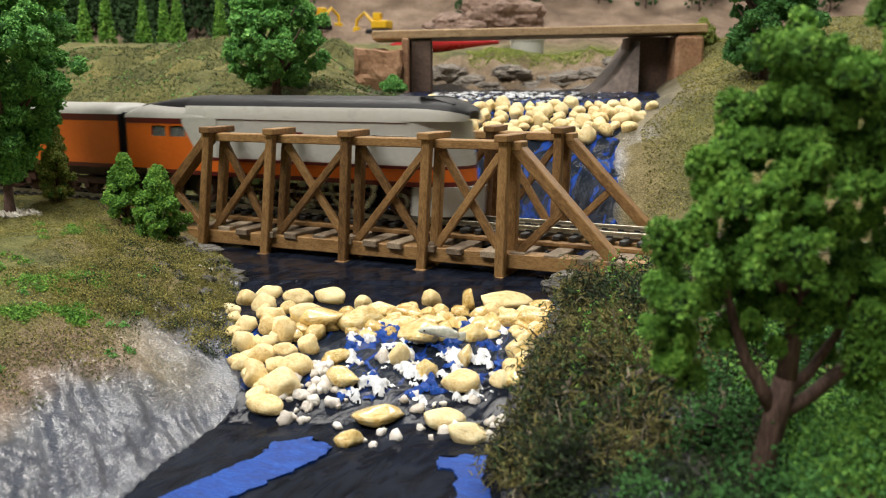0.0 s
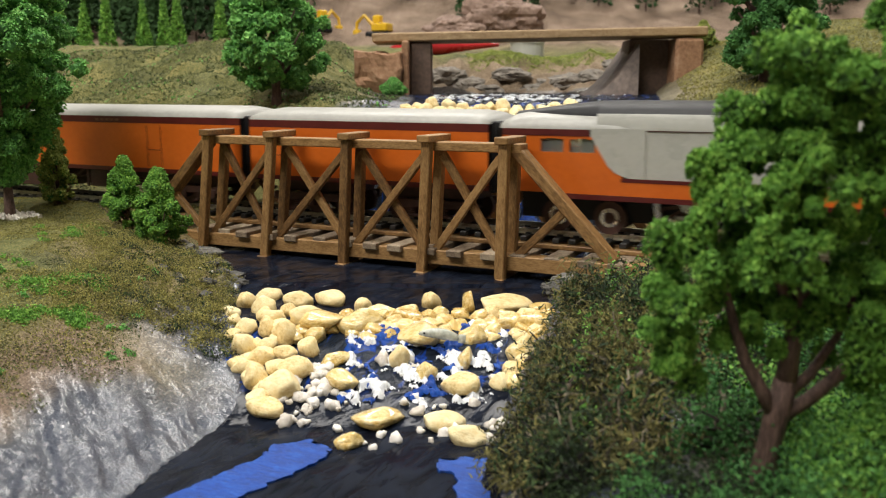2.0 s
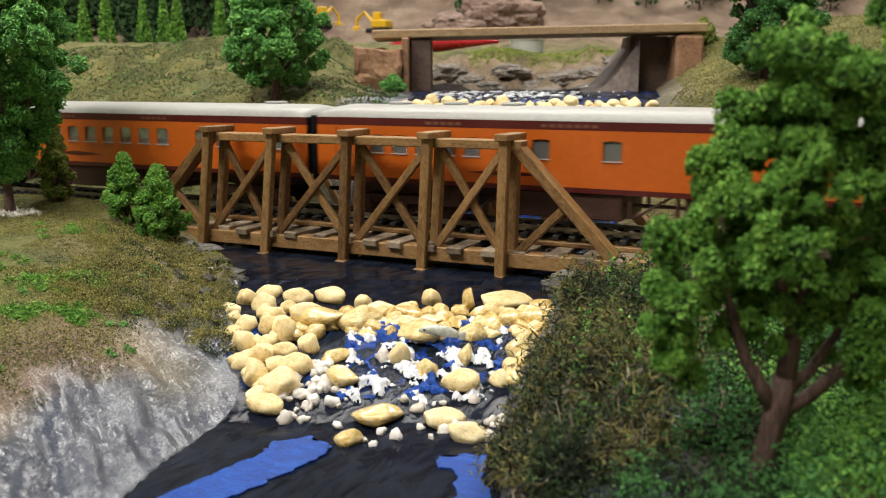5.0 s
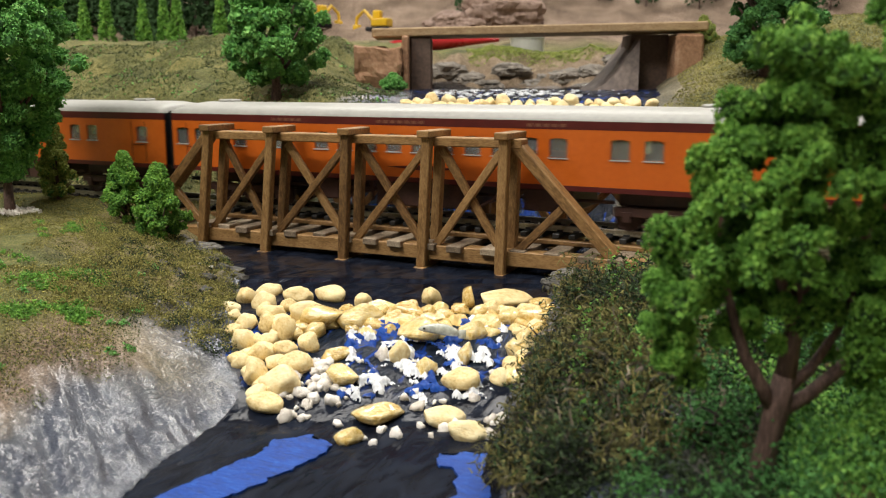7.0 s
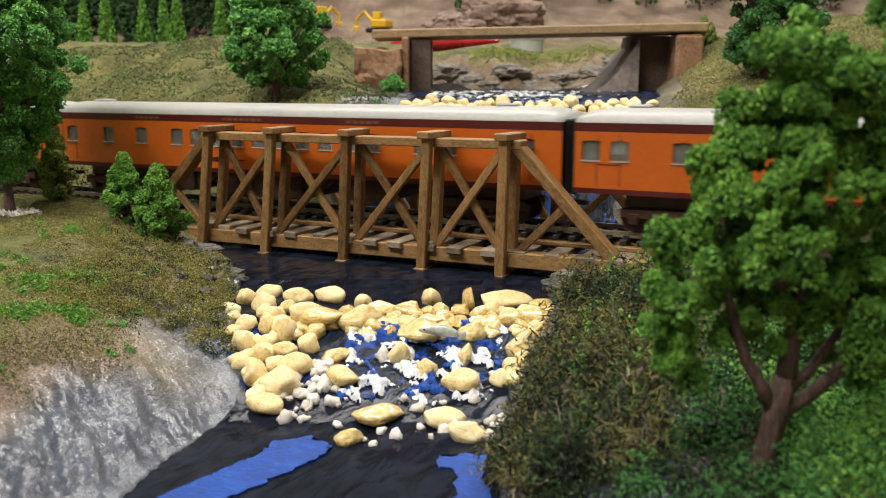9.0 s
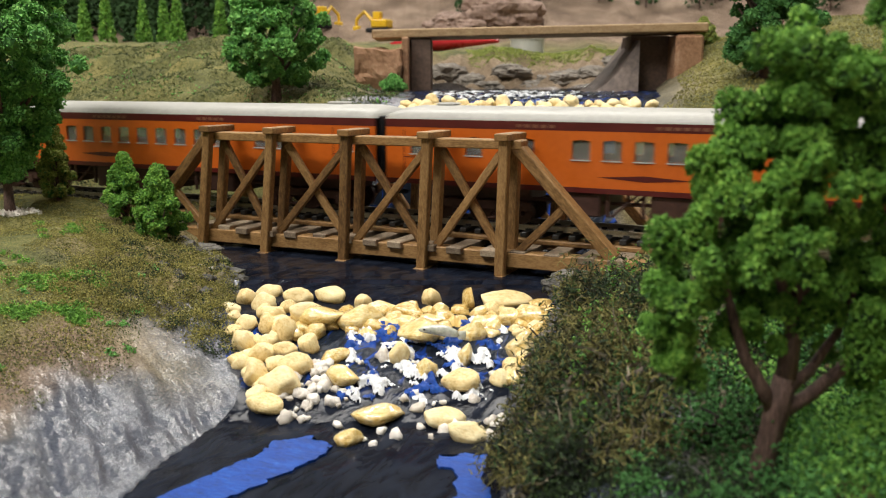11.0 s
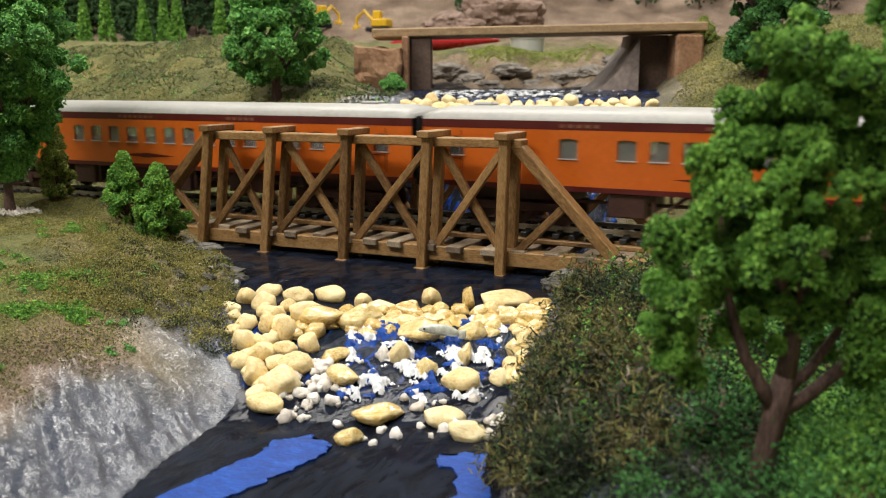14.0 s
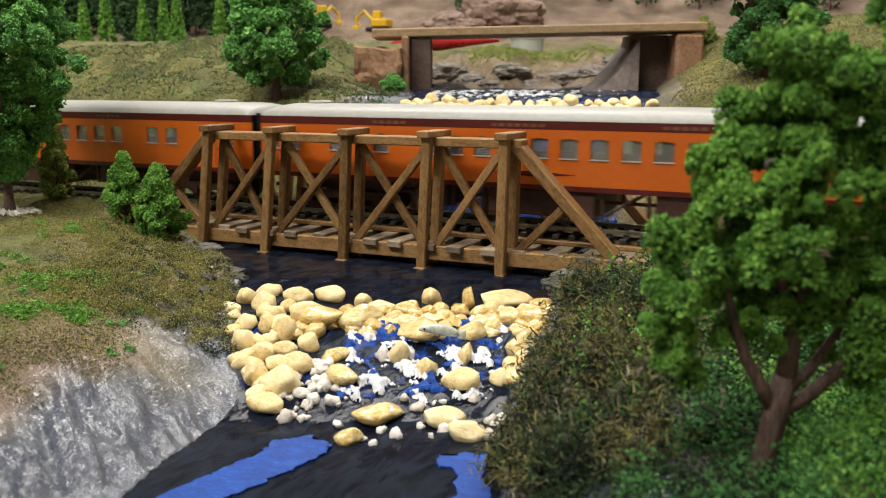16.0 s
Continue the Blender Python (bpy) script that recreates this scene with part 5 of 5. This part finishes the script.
strands("brushwood", "tangled grey-brown twigs and roots on the bank", "brushwood", TWIG, 1000, (0.010, 0.017), (0.004, 0.014), (0.00016, 0.00055))
strands("lichen", "curly olive lichen cushions on the stream bank", "lichen", LEAF_OLIVE, 9000, (0.006, 0.016), (0.0020, 0.0050), (0.00014, 0.00028), 130)
strands("lichen", "dark curly lichen cushions on the stream bank", "lichen", LEAF_DEEP, 9000, (0.012, 0.018), (0.0020, 0.0050), (0.00016, 0.00034), 100)


def branches():
    """Thicker dead branches lying on the bank."""
    for u, w, ln, a, r in ((0.030, 0.212, 0.022, -40, 0.0010), (0.046, 0.245, 0.022, 30, 0.0007), (0.040, 0.262, 0.018, 62, 0.0009), (0.050, 0.262, 0.016, 50, 0.0008),
                           (0.034, 0.182, 0.024, 35, 0.0008), (0.040, 0.168, 0.022, 20, 0.0010), (0.050, 0.205, 0.026, 24, 0.0008), (0.030, 0.192, 0.014, 70, 0.0007),
                           (0.044, 0.225, 0.020, -15, 0.0006), (0.058, 0.228, 0.024, 40, 0.0007), (0.036, 0.236, 0.016, 75, 0.0006), (0.046, 0.188, 0.022, 48, 0.0007),
                           (0.027, 0.172, 0.016, 10, 0.0007), (0.055, 0.250, 0.018, -30, 0.0006), (0.036, 0.200, 0.018, 15, 0.0006), (0.062, 0.196, 0.020, 30, 0.0007)):
        pts = []
        for k in range(6):
            s = (k / 5 - 0.5) * ln
            uu, ww = u + s * math.cos(radians(a)) + RNG.uniform(-0.0012, 0.0012), w + s * math.sin(radians(a)) + RNG.uniform(-0.0012, 0.0012)
            pts.append(uw(uu, ww, max(land_z(uu, ww), float(water_level(ww))) + 0.0056 + 0.0016 * math.sin(k * 1.9 + u * 400)))
        ob = part("branch", tube(bmesh.new(), pts, [r * q for q in (1, 0.95, 0.85, 0.7, 0.5, 0.25)], 7), BRANCH, smooth=True)
        tagged(ob, "bent grey-brown dead branch lying on the bank", "branch", "dead branches")


branches()


def scatter(name, label, category, mat, n, pick, size, lift=0.0006, clump=0, spread=0.002, dome=0.5):
    us, ws = pick(n)
    if clump:
        k = np.repeat(np.arange(len(us)), clump)
        us, ws = us[k] + RNG.normal(size=len(k)) * spread, ws[k] + RNG.normal(size=len(k)) * spread
        extra = np.abs(RNG.normal(size=len(k))) * spread * dome
    else:
        extra = np.zeros(len(us))
    z = land(us, ws)[0]
    p = np.stack([us * CY - ws * SY, us * SY + ws * CY, z + lift * RNG.uniform(0, 1, len(us)) + extra], -1)
    v, f = crumbs(p, RNG.uniform(0.5, 1.4, len(us)) * size)
    tagged(new(name, raw(name, v, f, mat)), label, category, kind="stuff")


def right_bank(lo, hi, w0, w1, keep=None, seed=1):
    def pick(n):
        w = RNG.uniform(w0, w1, n)
        if keep is not None:
            w = w[fbm(w * 3.1, w * 0 + RNG.uniform(0, 1, n) * 0.1, 60, 3, seed) > keep]
        n = len(w)
        return (brush_edge(w) if w1 < 0.33 else right_edge(w)) + RNG.uniform(lo, hi, n), w
    return pick


def left_bank(lo, hi, w0, w1, keep=None, seed=1):
    def pick(n):
        w = RNG.uniform(w0, w1, n)
        u = left_edge(w) - RNG.uniform(lo, hi, n)
        if keep is not None:
            ok = fbm(u, w, 45, 3, seed) > keep
            u, w = u[ok], w[ok]
        return u, w
    return pick


# dark base clumps; their near-black green also paints shade into the brush's gaps
scatter("undergrowth", "dark green foam clumps that also paint shade between the twigs", "undergrowth", LEAF_DEEP, 230, right_bank(0.002, 0.09, 0.13, 0.262), 0.00030, 0.0006, 230, 0.0030, 0.6)
scatter("undergrowth", "olive and brown lichen clumps on the stream bank", "undergrowth", LEAF_OLIVE, 14, right_bank(0.0, 0.045, 0.15, 0.275), 0.00036, 0.001, 330, 0.0024, 1.7)
scatter("undergrowth", "bright green foam turf under the near tree", "undergrowth", LEAF_LIGHT, 130, right_bank(0.046, 0.16, 0.12, 0.165), 0.00028, 0.001, 420, 0.0024, 1.5)
scatter("undergrowth", "soft green foam turf below the near tree", "undergrowth", LEAF, 50, right_bank(0.045, 0.15, 0.12, 0.165), 0.00028, 0.001, 420, 0.0026, 1.3)
# darker leaf colour here paints in the shadow below the tree
scatter("undergrowth", "green foam tufts darkened for the near tree's shadow", "undergrowth", LEAF_SHADE, 150, right_bank(0.018, 0.12, 0.12, 0.225), 0.00030, 0.001, 260, 0.0022, 1.6)
scatter("undergrowth", "bright green foam clumps scattered over the bank", "undergrowth", LEAF_LIGHT, 60, right_bank(0.004, 0.06, 0.16, 0.262), 0.00034, 0.0052, 120, 0.0013, 2.8)
scatter("moss", "olive moss clumps along the edge of the bank", "moss", TURF_OLIVE, 420, left_bank(0.003, 0.055, 0.238, 0.36), 0.00020, 0.0004, 100, 0.0018, 0.6)
scatter("moss", "dark moss along the edge of the bank", "moss", LEAF_DEEP, 150, left_bank(0.0, 0.045, 0.236, 0.36), 0.00021, 0.0004, 60, 0.0015, 0.6)
scatter("turf", "fine olive turf over the grassy bank", "turf", TURF_OLIVE, 100000, left_bank(0.034, 0.17, 0.19, 0.42, 0.40), 0.00017)
scatter("turf", "dark specks of turf over the grassy bank", "turf", LEAF_HILL, 34000, left_bank(0.028, 0.17, 0.185, 0.31, 0.42, 12), 0.00017)


def patches(spots):
    """Loose turf gathered round a few spots: reach right, ahead, half breadth, half depth."""
    def pick(n):
        k = RNG.integers(0, len(spots), n)
        sp = np.array(spots)[k]
        return sp[:, 0] + RNG.normal(size=n) * sp[:, 2], sp[:, 1] + RNG.normal(size=n) * sp[:, 3]
    return pick


scatter("turf", "patches of fresh green turf on the bank", "turf", LEAF, 110, patches([(-0.123, 0.256, 0.006, 0.004), (-0.112, 0.261, 0.005, 0.004), (-0.104, 0.237, 0.004, 0.004), (-0.118, 0.230, 0.004, 0.002), (-0.150, 0.275, 0.008, 0.006), (-0.146, 0.335, 0.006, 0.010)]), 0.00030, 0.0003, 50, 0.0012, 0.6)
scatter("turf", "single green tufts strewn over the bare soil", "turf", LEAF_DARK, 40, left_bank(0.026, 0.12, 0.185, 0.30), 0.00028, 0.0003, 40, 0.0007, 0.8)
scatter("turf", "patches of light olive turf on the bank", "turf", TURF_OLIVE, 300, left_bank(0.05, 0.18, 0.26, 0.40, 0.50, 6), 0.00022, 0.0003, 40, 0.0014, 0.3)
scatter("turf", "fine olive turf over the far hillside", "turf", LEAF_HILL, 48000, left_bank(0.01, 0.4, 0.46, 0.72, 0.35, 8), 0.00045)
scatter("turf", "dull green turf over the far hillside", "turf", LEAF_DARK, 4000, left_bank(0.01, 0.4, 0.46, 0.72, 0.53, 9), 0.0006)
scatter("turf", "olive turf over the slope beside the stream", "turf", TURF_OLIVE, 30000, right_bank(0.014, 0.16, 0.36, 0.68), 0.00036)


def far_lawn(n):
    w = RNG.uniform(0.705, 0.79, n)
    return RNG.uniform(0.02, 0.17, n), w


scatter("turf", "yellow-green turf on the level beyond the stream", "turf", LEAF_YELLOW, 16000, far_lawn, 0.00045)


def base_grit():
    """White gravel at the foot of the tall tree."""
    k = 260
    us, ws = -0.183 + RNG.normal(size=k) * 0.0042, 0.368 + RNG.normal(size=k) * 0.0035
    z = land(us, ws)[0]
    v, f = crumbs(np.stack([us * CY - ws * SY, us * SY + ws * CY, z + 0.0008], -1), RNG.uniform(0.0006, 0.0013, k))
    tagged(new("gravel", raw("gravel", v, f, GRIT)), "white gravel round the tall tree's foot", "gravel", kind="stuff")


base_grit()

# ---- behind the bridge: road bridge, abutments, quarry ----


def build_back_bridge():
    br = thing("road_bridge", "flat plank road bridge on brown plaster abutments", "bridge", at=Matrix.Translation((0, 0, 0)) @ Matrix.Rotation(radians(YAW), 4, "Z"))
    # own axes: right and ahead
    part("deck", boxed((-0.046, 0.600, 0.0845), (0.180, 0.645, 0.0905), 0.0008), DECK_WOOD, br, at=Matrix.Rotation(radians(-1.2), 4, "Y"))
    bm = boxed((-0.0585, 0.586, 0.03), (-0.0275, 0.625, 0.0765))
    bmesh.ops.subdivide_edges(bm, edges=bm.edges[:], cuts=11, use_grid_fill=True)
    for v in bm.verts:
        q = Vector((noise.noise(v.co * 70), noise.noise(v.co * 70 + Vector((5, 1, 2))), noise.noise(v.co * 70 + Vector((9, 4, 7)))))
        v.co += q * 0.0045 + 0.0012 * Vector((noise.noise(v.co * 260), noise.noise(v.co * 260 + Vector((3, 3, 3))), 0))
    part("abutment", bm, CONCRETE, br, "chipped tan plaster abutment")
    part("pier", boxed((-0.0275, 0.590, 0.03), (-0.0225, 0.640, 0.0842), 0.001), CONCRETE, br)
    part("pier", boxed((-0.0222, 0.602, 0.03), (-0.0075, 0.650, 0.0838), 0.001), PIER, br)
    part("abutment", boxed((0.157, 0.600, 0.03), (0.176, 0.650, 0.0865), 0.002), CONCRETE, br)
    bm = bmesh.new()
    a = [bm.verts.new(p) for p in ((0.125, 0.652, 0.04), (0.157, 0.652, 0.04), (0.157, 0.652, 0.0865), (0.131, 0.652, 0.0865))]
    b = [bm.verts.new((p.co.x, 0.622, p.co.z)) for p in a]
    bm.faces.new(a)
    bm.faces.new(b[::-1])
    for k in range(4):
        bm.faces.new((a[k], a[(k + 1) % 4], b[(k + 1) % 4], b[k]))
    bmesh.ops.recalc_face_normals(bm, faces=bm.faces)
    part("wing_wall", bm, PIER, br)
    # hollow apron that sweeps from the wall down to the stream
    bm = bmesh.new()
    rows = []
    for j in range(9):
        w = 0.606 + j * 0.009
        row = []
        for k in range(17):
            t = k / 16
            u = 0.134 - 0.058 * t
            z = 0.046 + 0.040 * (1 - t) ** 2.6
            d = noise.noise(Vector((u * 90, w * 90, 3))) * 0.0022 + noise.noise(Vector((u * 260, w * 260, 8))) * 0.0008
            row.append(bm.verts.new((u, w + d, z + d - 0.001 * abs(j - 4))))
        rows.append(row)
    foot = [bm.verts.new((v.co.x, v.co.y, 0.03)) for v in rows[0]]
    for p, q in zip([foot] + rows, rows):
        for k in range(16):
            bm.faces.new((p[k], p[k + 1], q[k + 1], q[k]))
    part("apron", bm, APRON, br, "grey-brown plaster apron below the wing wall", smooth=True)


build_back_bridge()


def rocky(name, place, size, mat, label, seed, category="rock"):
    bm = bmesh.new()
    bmesh.ops.create_icosphere(bm, subdivisions=4, radius=1)
    o = Vector((seed, seed * 2.1, seed * 0.7))
    for v in bm.verts:
        d = v.co.normalized()
        k = 1 + 0.35 * noise.noise(d * 1.6 + o) + 0.22 * abs(noise.noise(d * 4 + o)) + 0.08 * noise.noise(d * 11 + o)
        v.co = d * k if mat is not TAN_ROCK else Vector((round(d.x * k * 9) / 9 * 0.5 + d.x * k * 0.5, d.y * k, round(d.z * k * 7) / 7 * 0.4 + d.z * k * 0.6))
        v.co = Vector((v.co.x * size[0], v.co.y * size[1], v.co.z * size[2]))
    ob = part(name, bm, mat, at=None)
    ob.matrix_world = Matrix.Translation(place) @ Matrix.Rotation(radians(YAW), 4, "Z")
    return tagged(ob, label, category)


rocky("rock_outcrop", uw(0.072, 1.08, 0.135), (0.050, 0.03, 0.026), TAN_ROCK, "craggy tan rock outcrop in the quarry", 3)
rocky("rock_outcrop", uw(0.015, 1.07, 0.118), (0.036, 0.03, 0.018), TAN_ROCK, "low grey-brown rock outcrop in the quarry", 9)
for i in range(11):
    u, w = -0.014 + i * 0.0165 + RNG.uniform(-0.004, 0.004), 0.683 + RNG.uniform(-0.012, 0.012)
    rocky("rock_bank", uw(u, w, land_z(u, w) - 0.002), (0.015, 0.012, float(RNG.uniform(0.005, 0.008))), BANK_STONE, "weathered grey-brown rock of the far stream bank", 20 + i)
for i in range(8):
    w = 0.265 + 0.075 * RNG.uniform()
    u = float(left_edge(w)) - RNG.uniform(0.0, 0.012)
    s = RNG.uniform(0.0012, 0.0028)
    rocky("stone", uw(u, w, land_z(u, w) + s * 0.2), (s * 1.5, s, s * 0.7), GREY_ROCK, "small grey slate stone at the bank's edge", 40 + i, "stone")


for i, (u, w, s) in enumerate(((0.042, 0.288, 0.0042), (0.047, 0.300, 0.0050), (0.040, 0.300, 0.0030), (-0.078, 0.312, 0.0030), (-0.090, 0.335, 0.0034), (-0.098, 0.348, 0.0040))):
    rocky("stone", uw(u, w, max(land_z(u, w), float(water_level(w, u))) + s * 0.15), (s * 1.7, s, s * 0.55), GREY_ROCK, "flat dark slate stone at the water's edge", 70 + i, "stone")


def shard(u, w, s, turn, tip, mat=GREY_ROCK, label="dark slate shard set in the mossy bank"):
    """A thin split stone with a ragged outline, tipped out of the turf."""
    bm = bmesh.new()
    n = 9
    r = [s * random.Random(int(u * 1e5) + i).uniform(0.55, 1.1) for i in range(n)]
    ring = [(r[i] * 1.5 * math.cos(i * 2 * math.pi / n), r[i] * 0.8 * math.sin(i * 2 * math.pi / n)) for i in range(n)]
    lo = [bm.verts.new((x * 1.08, y * 1.08, -s * 0.45)) for x, y in ring]
    hi = [bm.verts.new((x, y, s * 0.22 + 0.14 * s * math.sin(i * 2.4))) for i, (x, y) in enumerate(ring)]
    for i in range(n):
        bm.faces.new((lo[i], lo[(i + 1) % n], hi[(i + 1) % n], hi[i]))
    top = bm.faces.new(hi)
    bm.faces.new(lo[::-1])
    bmesh.ops.poke(bm, faces=[top])
    ob = part("stone", bm, mat)
    ob.matrix_world = Matrix.Translation(uw(u, w, land_z(u, w) + s * 0.12)) @ pose(0, 0, 0, tip, tip * 0.5, YAW + turn)
    tagged(ob, label, "stone", "stones of the bank")


for u, w, s, turn, tip in ((-0.1265, 0.362, 0.0038, -30, 12), (-0.1190, 0.352, 0.0026, 10, -10), (-0.1045, 0.345, 0.0042, -38, 14), (-0.0985, 0.338, 0.0032, -20, 18),
                           (-0.0915, 0.330, 0.0026, -50, 10), (-0.0880, 0.318, 0.0030, -35, -14), (-0.0820, 0.312, 0.0034, -15, 16), (-0.0765, 0.306, 0.0026, -40, 10),
                           (-0.0740, 0.296, 0.0030, -30, 12), (-0.0905, 0.290, 0.0030, -55, 24), (-0.0780, 0.280, 0.0022, -30, 20), (-0.0700, 0.284, 0.0024, 10, -12),
                           (-0.0985, 0.300, 0.0018, -20, 15), (-0.1060, 0.325, 0.0020, -10, 12), (-0.1360, 0.352, 0.0022, 20, 10)):
    shard(u, w, s, turn, tip)
for u, w, s in ((-0.1060, 0.352, 0.0020), (-0.0865, 0.306, 0.0014), (-0.0830, 0.303, 0.0012), (-0.1010, 0.343, 0.0015)):
    shard(u, w, s, 30, 8, GRIT, "small pale stone lying on the mossy bank")


def conifers():
    for i in range(13):
        u = -0.47 + i * 0.026 + RNG.uniform(-0.006, 0.006)
        w = 0.93 + RNG.uniform(-0.03, 0.04)
        h = RNG.uniform(0.055, 0.075)
        t = thing("conifer", "small green model conifer in a row", "tree", "row of conifers", at=Matrix.Translation(uw(u, w, land_z(u, w) - 0.002)))
        cl = [(0, 0, h * k, 0.010 * (1.06 - k)) for k in np.linspace(0.12, 1.0, 12)]
        v, f = foliage(cl, 110, 0.0011, 0.95)
        part("crown", raw("crown", v, f, LEAF), LEAF, t)
        part("trunk", cyl(bmesh.new(), (0, 0, 0), (0, 0, h * 0.9), 0.0012, 0.0003, 7), BARK, t)
    for i in range(130):
        if i < 46:
            u, w = -0.62 + i * 0.032 + RNG.uniform(-0.012, 0.012), 1.16 + RNG.uniform(-0.04, 0.10)
        else:
            u, w = RNG.uniform(-0.66, -0.20), RNG.uniform(0.99, 1.12)
        h = RNG.uniform(0.06, 0.11)
        t = thing("conifer", "dark green model conifer on the back slope", "tree", "dark conifers on the slope", at=Matrix.Translation(uw(u, w, land_z(u, w) - 0.002 + (0.004 if 0.0 < u < 0.6 else 0))))
        cl = [(0, 0, h * k, 0.016 * (1.06 - k)) for k in np.linspace(0.12, 1.0, 10)]
        v, f = foliage(cl, 30, 0.0026, 0.95)
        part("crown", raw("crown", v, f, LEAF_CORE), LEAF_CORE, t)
        part("trunk", cyl(bmesh.new(), (0, 0, -0.03), (0, 0, h * 0.9), 0.0015, 0.0004, 7), BARK, t)


conifers()


def helicopter():
    u, w = 0.028, 0.80
    h = thing("helicopter", "red toy helicopter with a long tail, parked", "helicopter", at=Matrix.Translation(uw(u, w, land_z(u, w))) @ pose(0, 0, 0, 0, 0, YAW))
    bm = tube(bmesh.new(), [(-0.075, 0, 0.006), (-0.05, 0, 0.009), (-0.03, 0, 0.009), (-0.005, 0, 0.0095), (0.022, 0, 0.0105)], [0.003, 0.0085, 0.0075, 0.004, 0.0015], 12)
    part("fuselage", bm, RED, h, smooth=True)
    part("tail_fin", boxed((0.006, -0.0007, 0.011), (0.012, 0.0007, 0.020), 0.0005), RED, h)
    part("skid", boxed((-0.06, -0.008, -0.002), (-0.02, -0.0065, -0.0005), 0.0003), BLACK, h)
    part("skid", boxed((-0.06, 0.0065, -0.002), (-0.02, 0.008, -0.0005), 0.0003), BLACK, h)
    part("mast", cyl(bmesh.new(), (-0.012, 0, 0.008), (-0.004, 0, 0.022), 0.0008, n=6), BLACK, h)


helicopter()


def tank():
    u, w = 0.083, 0.88
    t = thing("storage_tank", "round silver-grey storage tank on the grass", "tank", at=Matrix.Translation(uw(u, w, land_z(u, w) + 0.001)))
    part("shell", cyl(bmesh.new(), (0, 0, 0), (0, 0, 0.012), 0.0165, n=32), GREY, t, smooth=False)
    part("rim", cyl(bmesh.new(), (0, 0, 0.012), (0, 0, 0.0132), 0.0172, n=32), GREY, t)


tank()


def digger(u, w, s, seed):
    """A small yellow earth mover."""
    d = thing("excavator", "small yellow toy excavator on the hill", "excavator", at=Matrix.Translation(uw(u, w, land_z(u, w))) @ pose(0, 0, 0, 0, 0, YAW + seed * 40))
    for sy in (-1, 1):
        part("track", boxed((-0.011 * s, sy * 0.006 * s - 0.002 * s, 0), (0.011 * s, sy * 0.006 * s + 0.002 * s, 0.005 * s), 0.0012 * s), BLACK, d)
    part("body", boxed((-0.009 * s, -0.007 * s, 0.005 * s), (0.006 * s, 0.007 * s, 0.012 * s), 0.001 * s), YELLOW, d)
    part("cab", boxed((0.0 * s, -0.006 * s, 0.012 * s), (0.007 * s, 0.001 * s, 0.019 * s), 0.0008 * s), YELLOW, d)
    part("boom", tube(bmesh.new(), [(0.006 * s, 0, 0.010 * s), (0.015 * s, 0, 0.019 * s), (0.022 * s, 0, 0.013 * s), (0.023 * s, 0, 0.006 * s)], [0.0018 * s, 0.0016 * s, 0.0014 * s, 0.0012 * s], 6), YELLOW, d)
    part("bucket", boxed((0.019 * s, -0.003 * s, 0.002 * s), (0.025 * s, 0.003 * s, 0.007 * s), 0.0008 * s), YELLOW, d)


digger(-0.153, 1.09, 1.4, 1)
digger(-0.076, 1.085, 1.4, 4)
digger(0.0, 0.86, 0.8, 2)

# backdrop board behind the layout
tagged(part("backdrop", boxed((-2.6, 1.52, -1.0), (2.4, 1.54, 0.9), 0), PLASTER, at=Matrix.Rotation(radians(YAW), 4, "Z")), "plain painted board behind the layout", "backdrop", kind="structure")


def motions():
    """The train runs at an even pace; its wheels turn with it."""
    for ob, x0 in MOVING:
        walk(ob, [(t, pose(x0 + SPEED * t, RAIL_Y, 0)) for t in (0, 4, 8, 12, 16)])
    for ob, at, r in WHEELS:
        turn = math.degrees(SPEED / r)
        n = int(16 * turn / 80) + 1
        walk(ob, [(16 * k / n, pose(*at, 0, turn * 16 * k / n, 0)) for k in range(n + 1)])


motions()
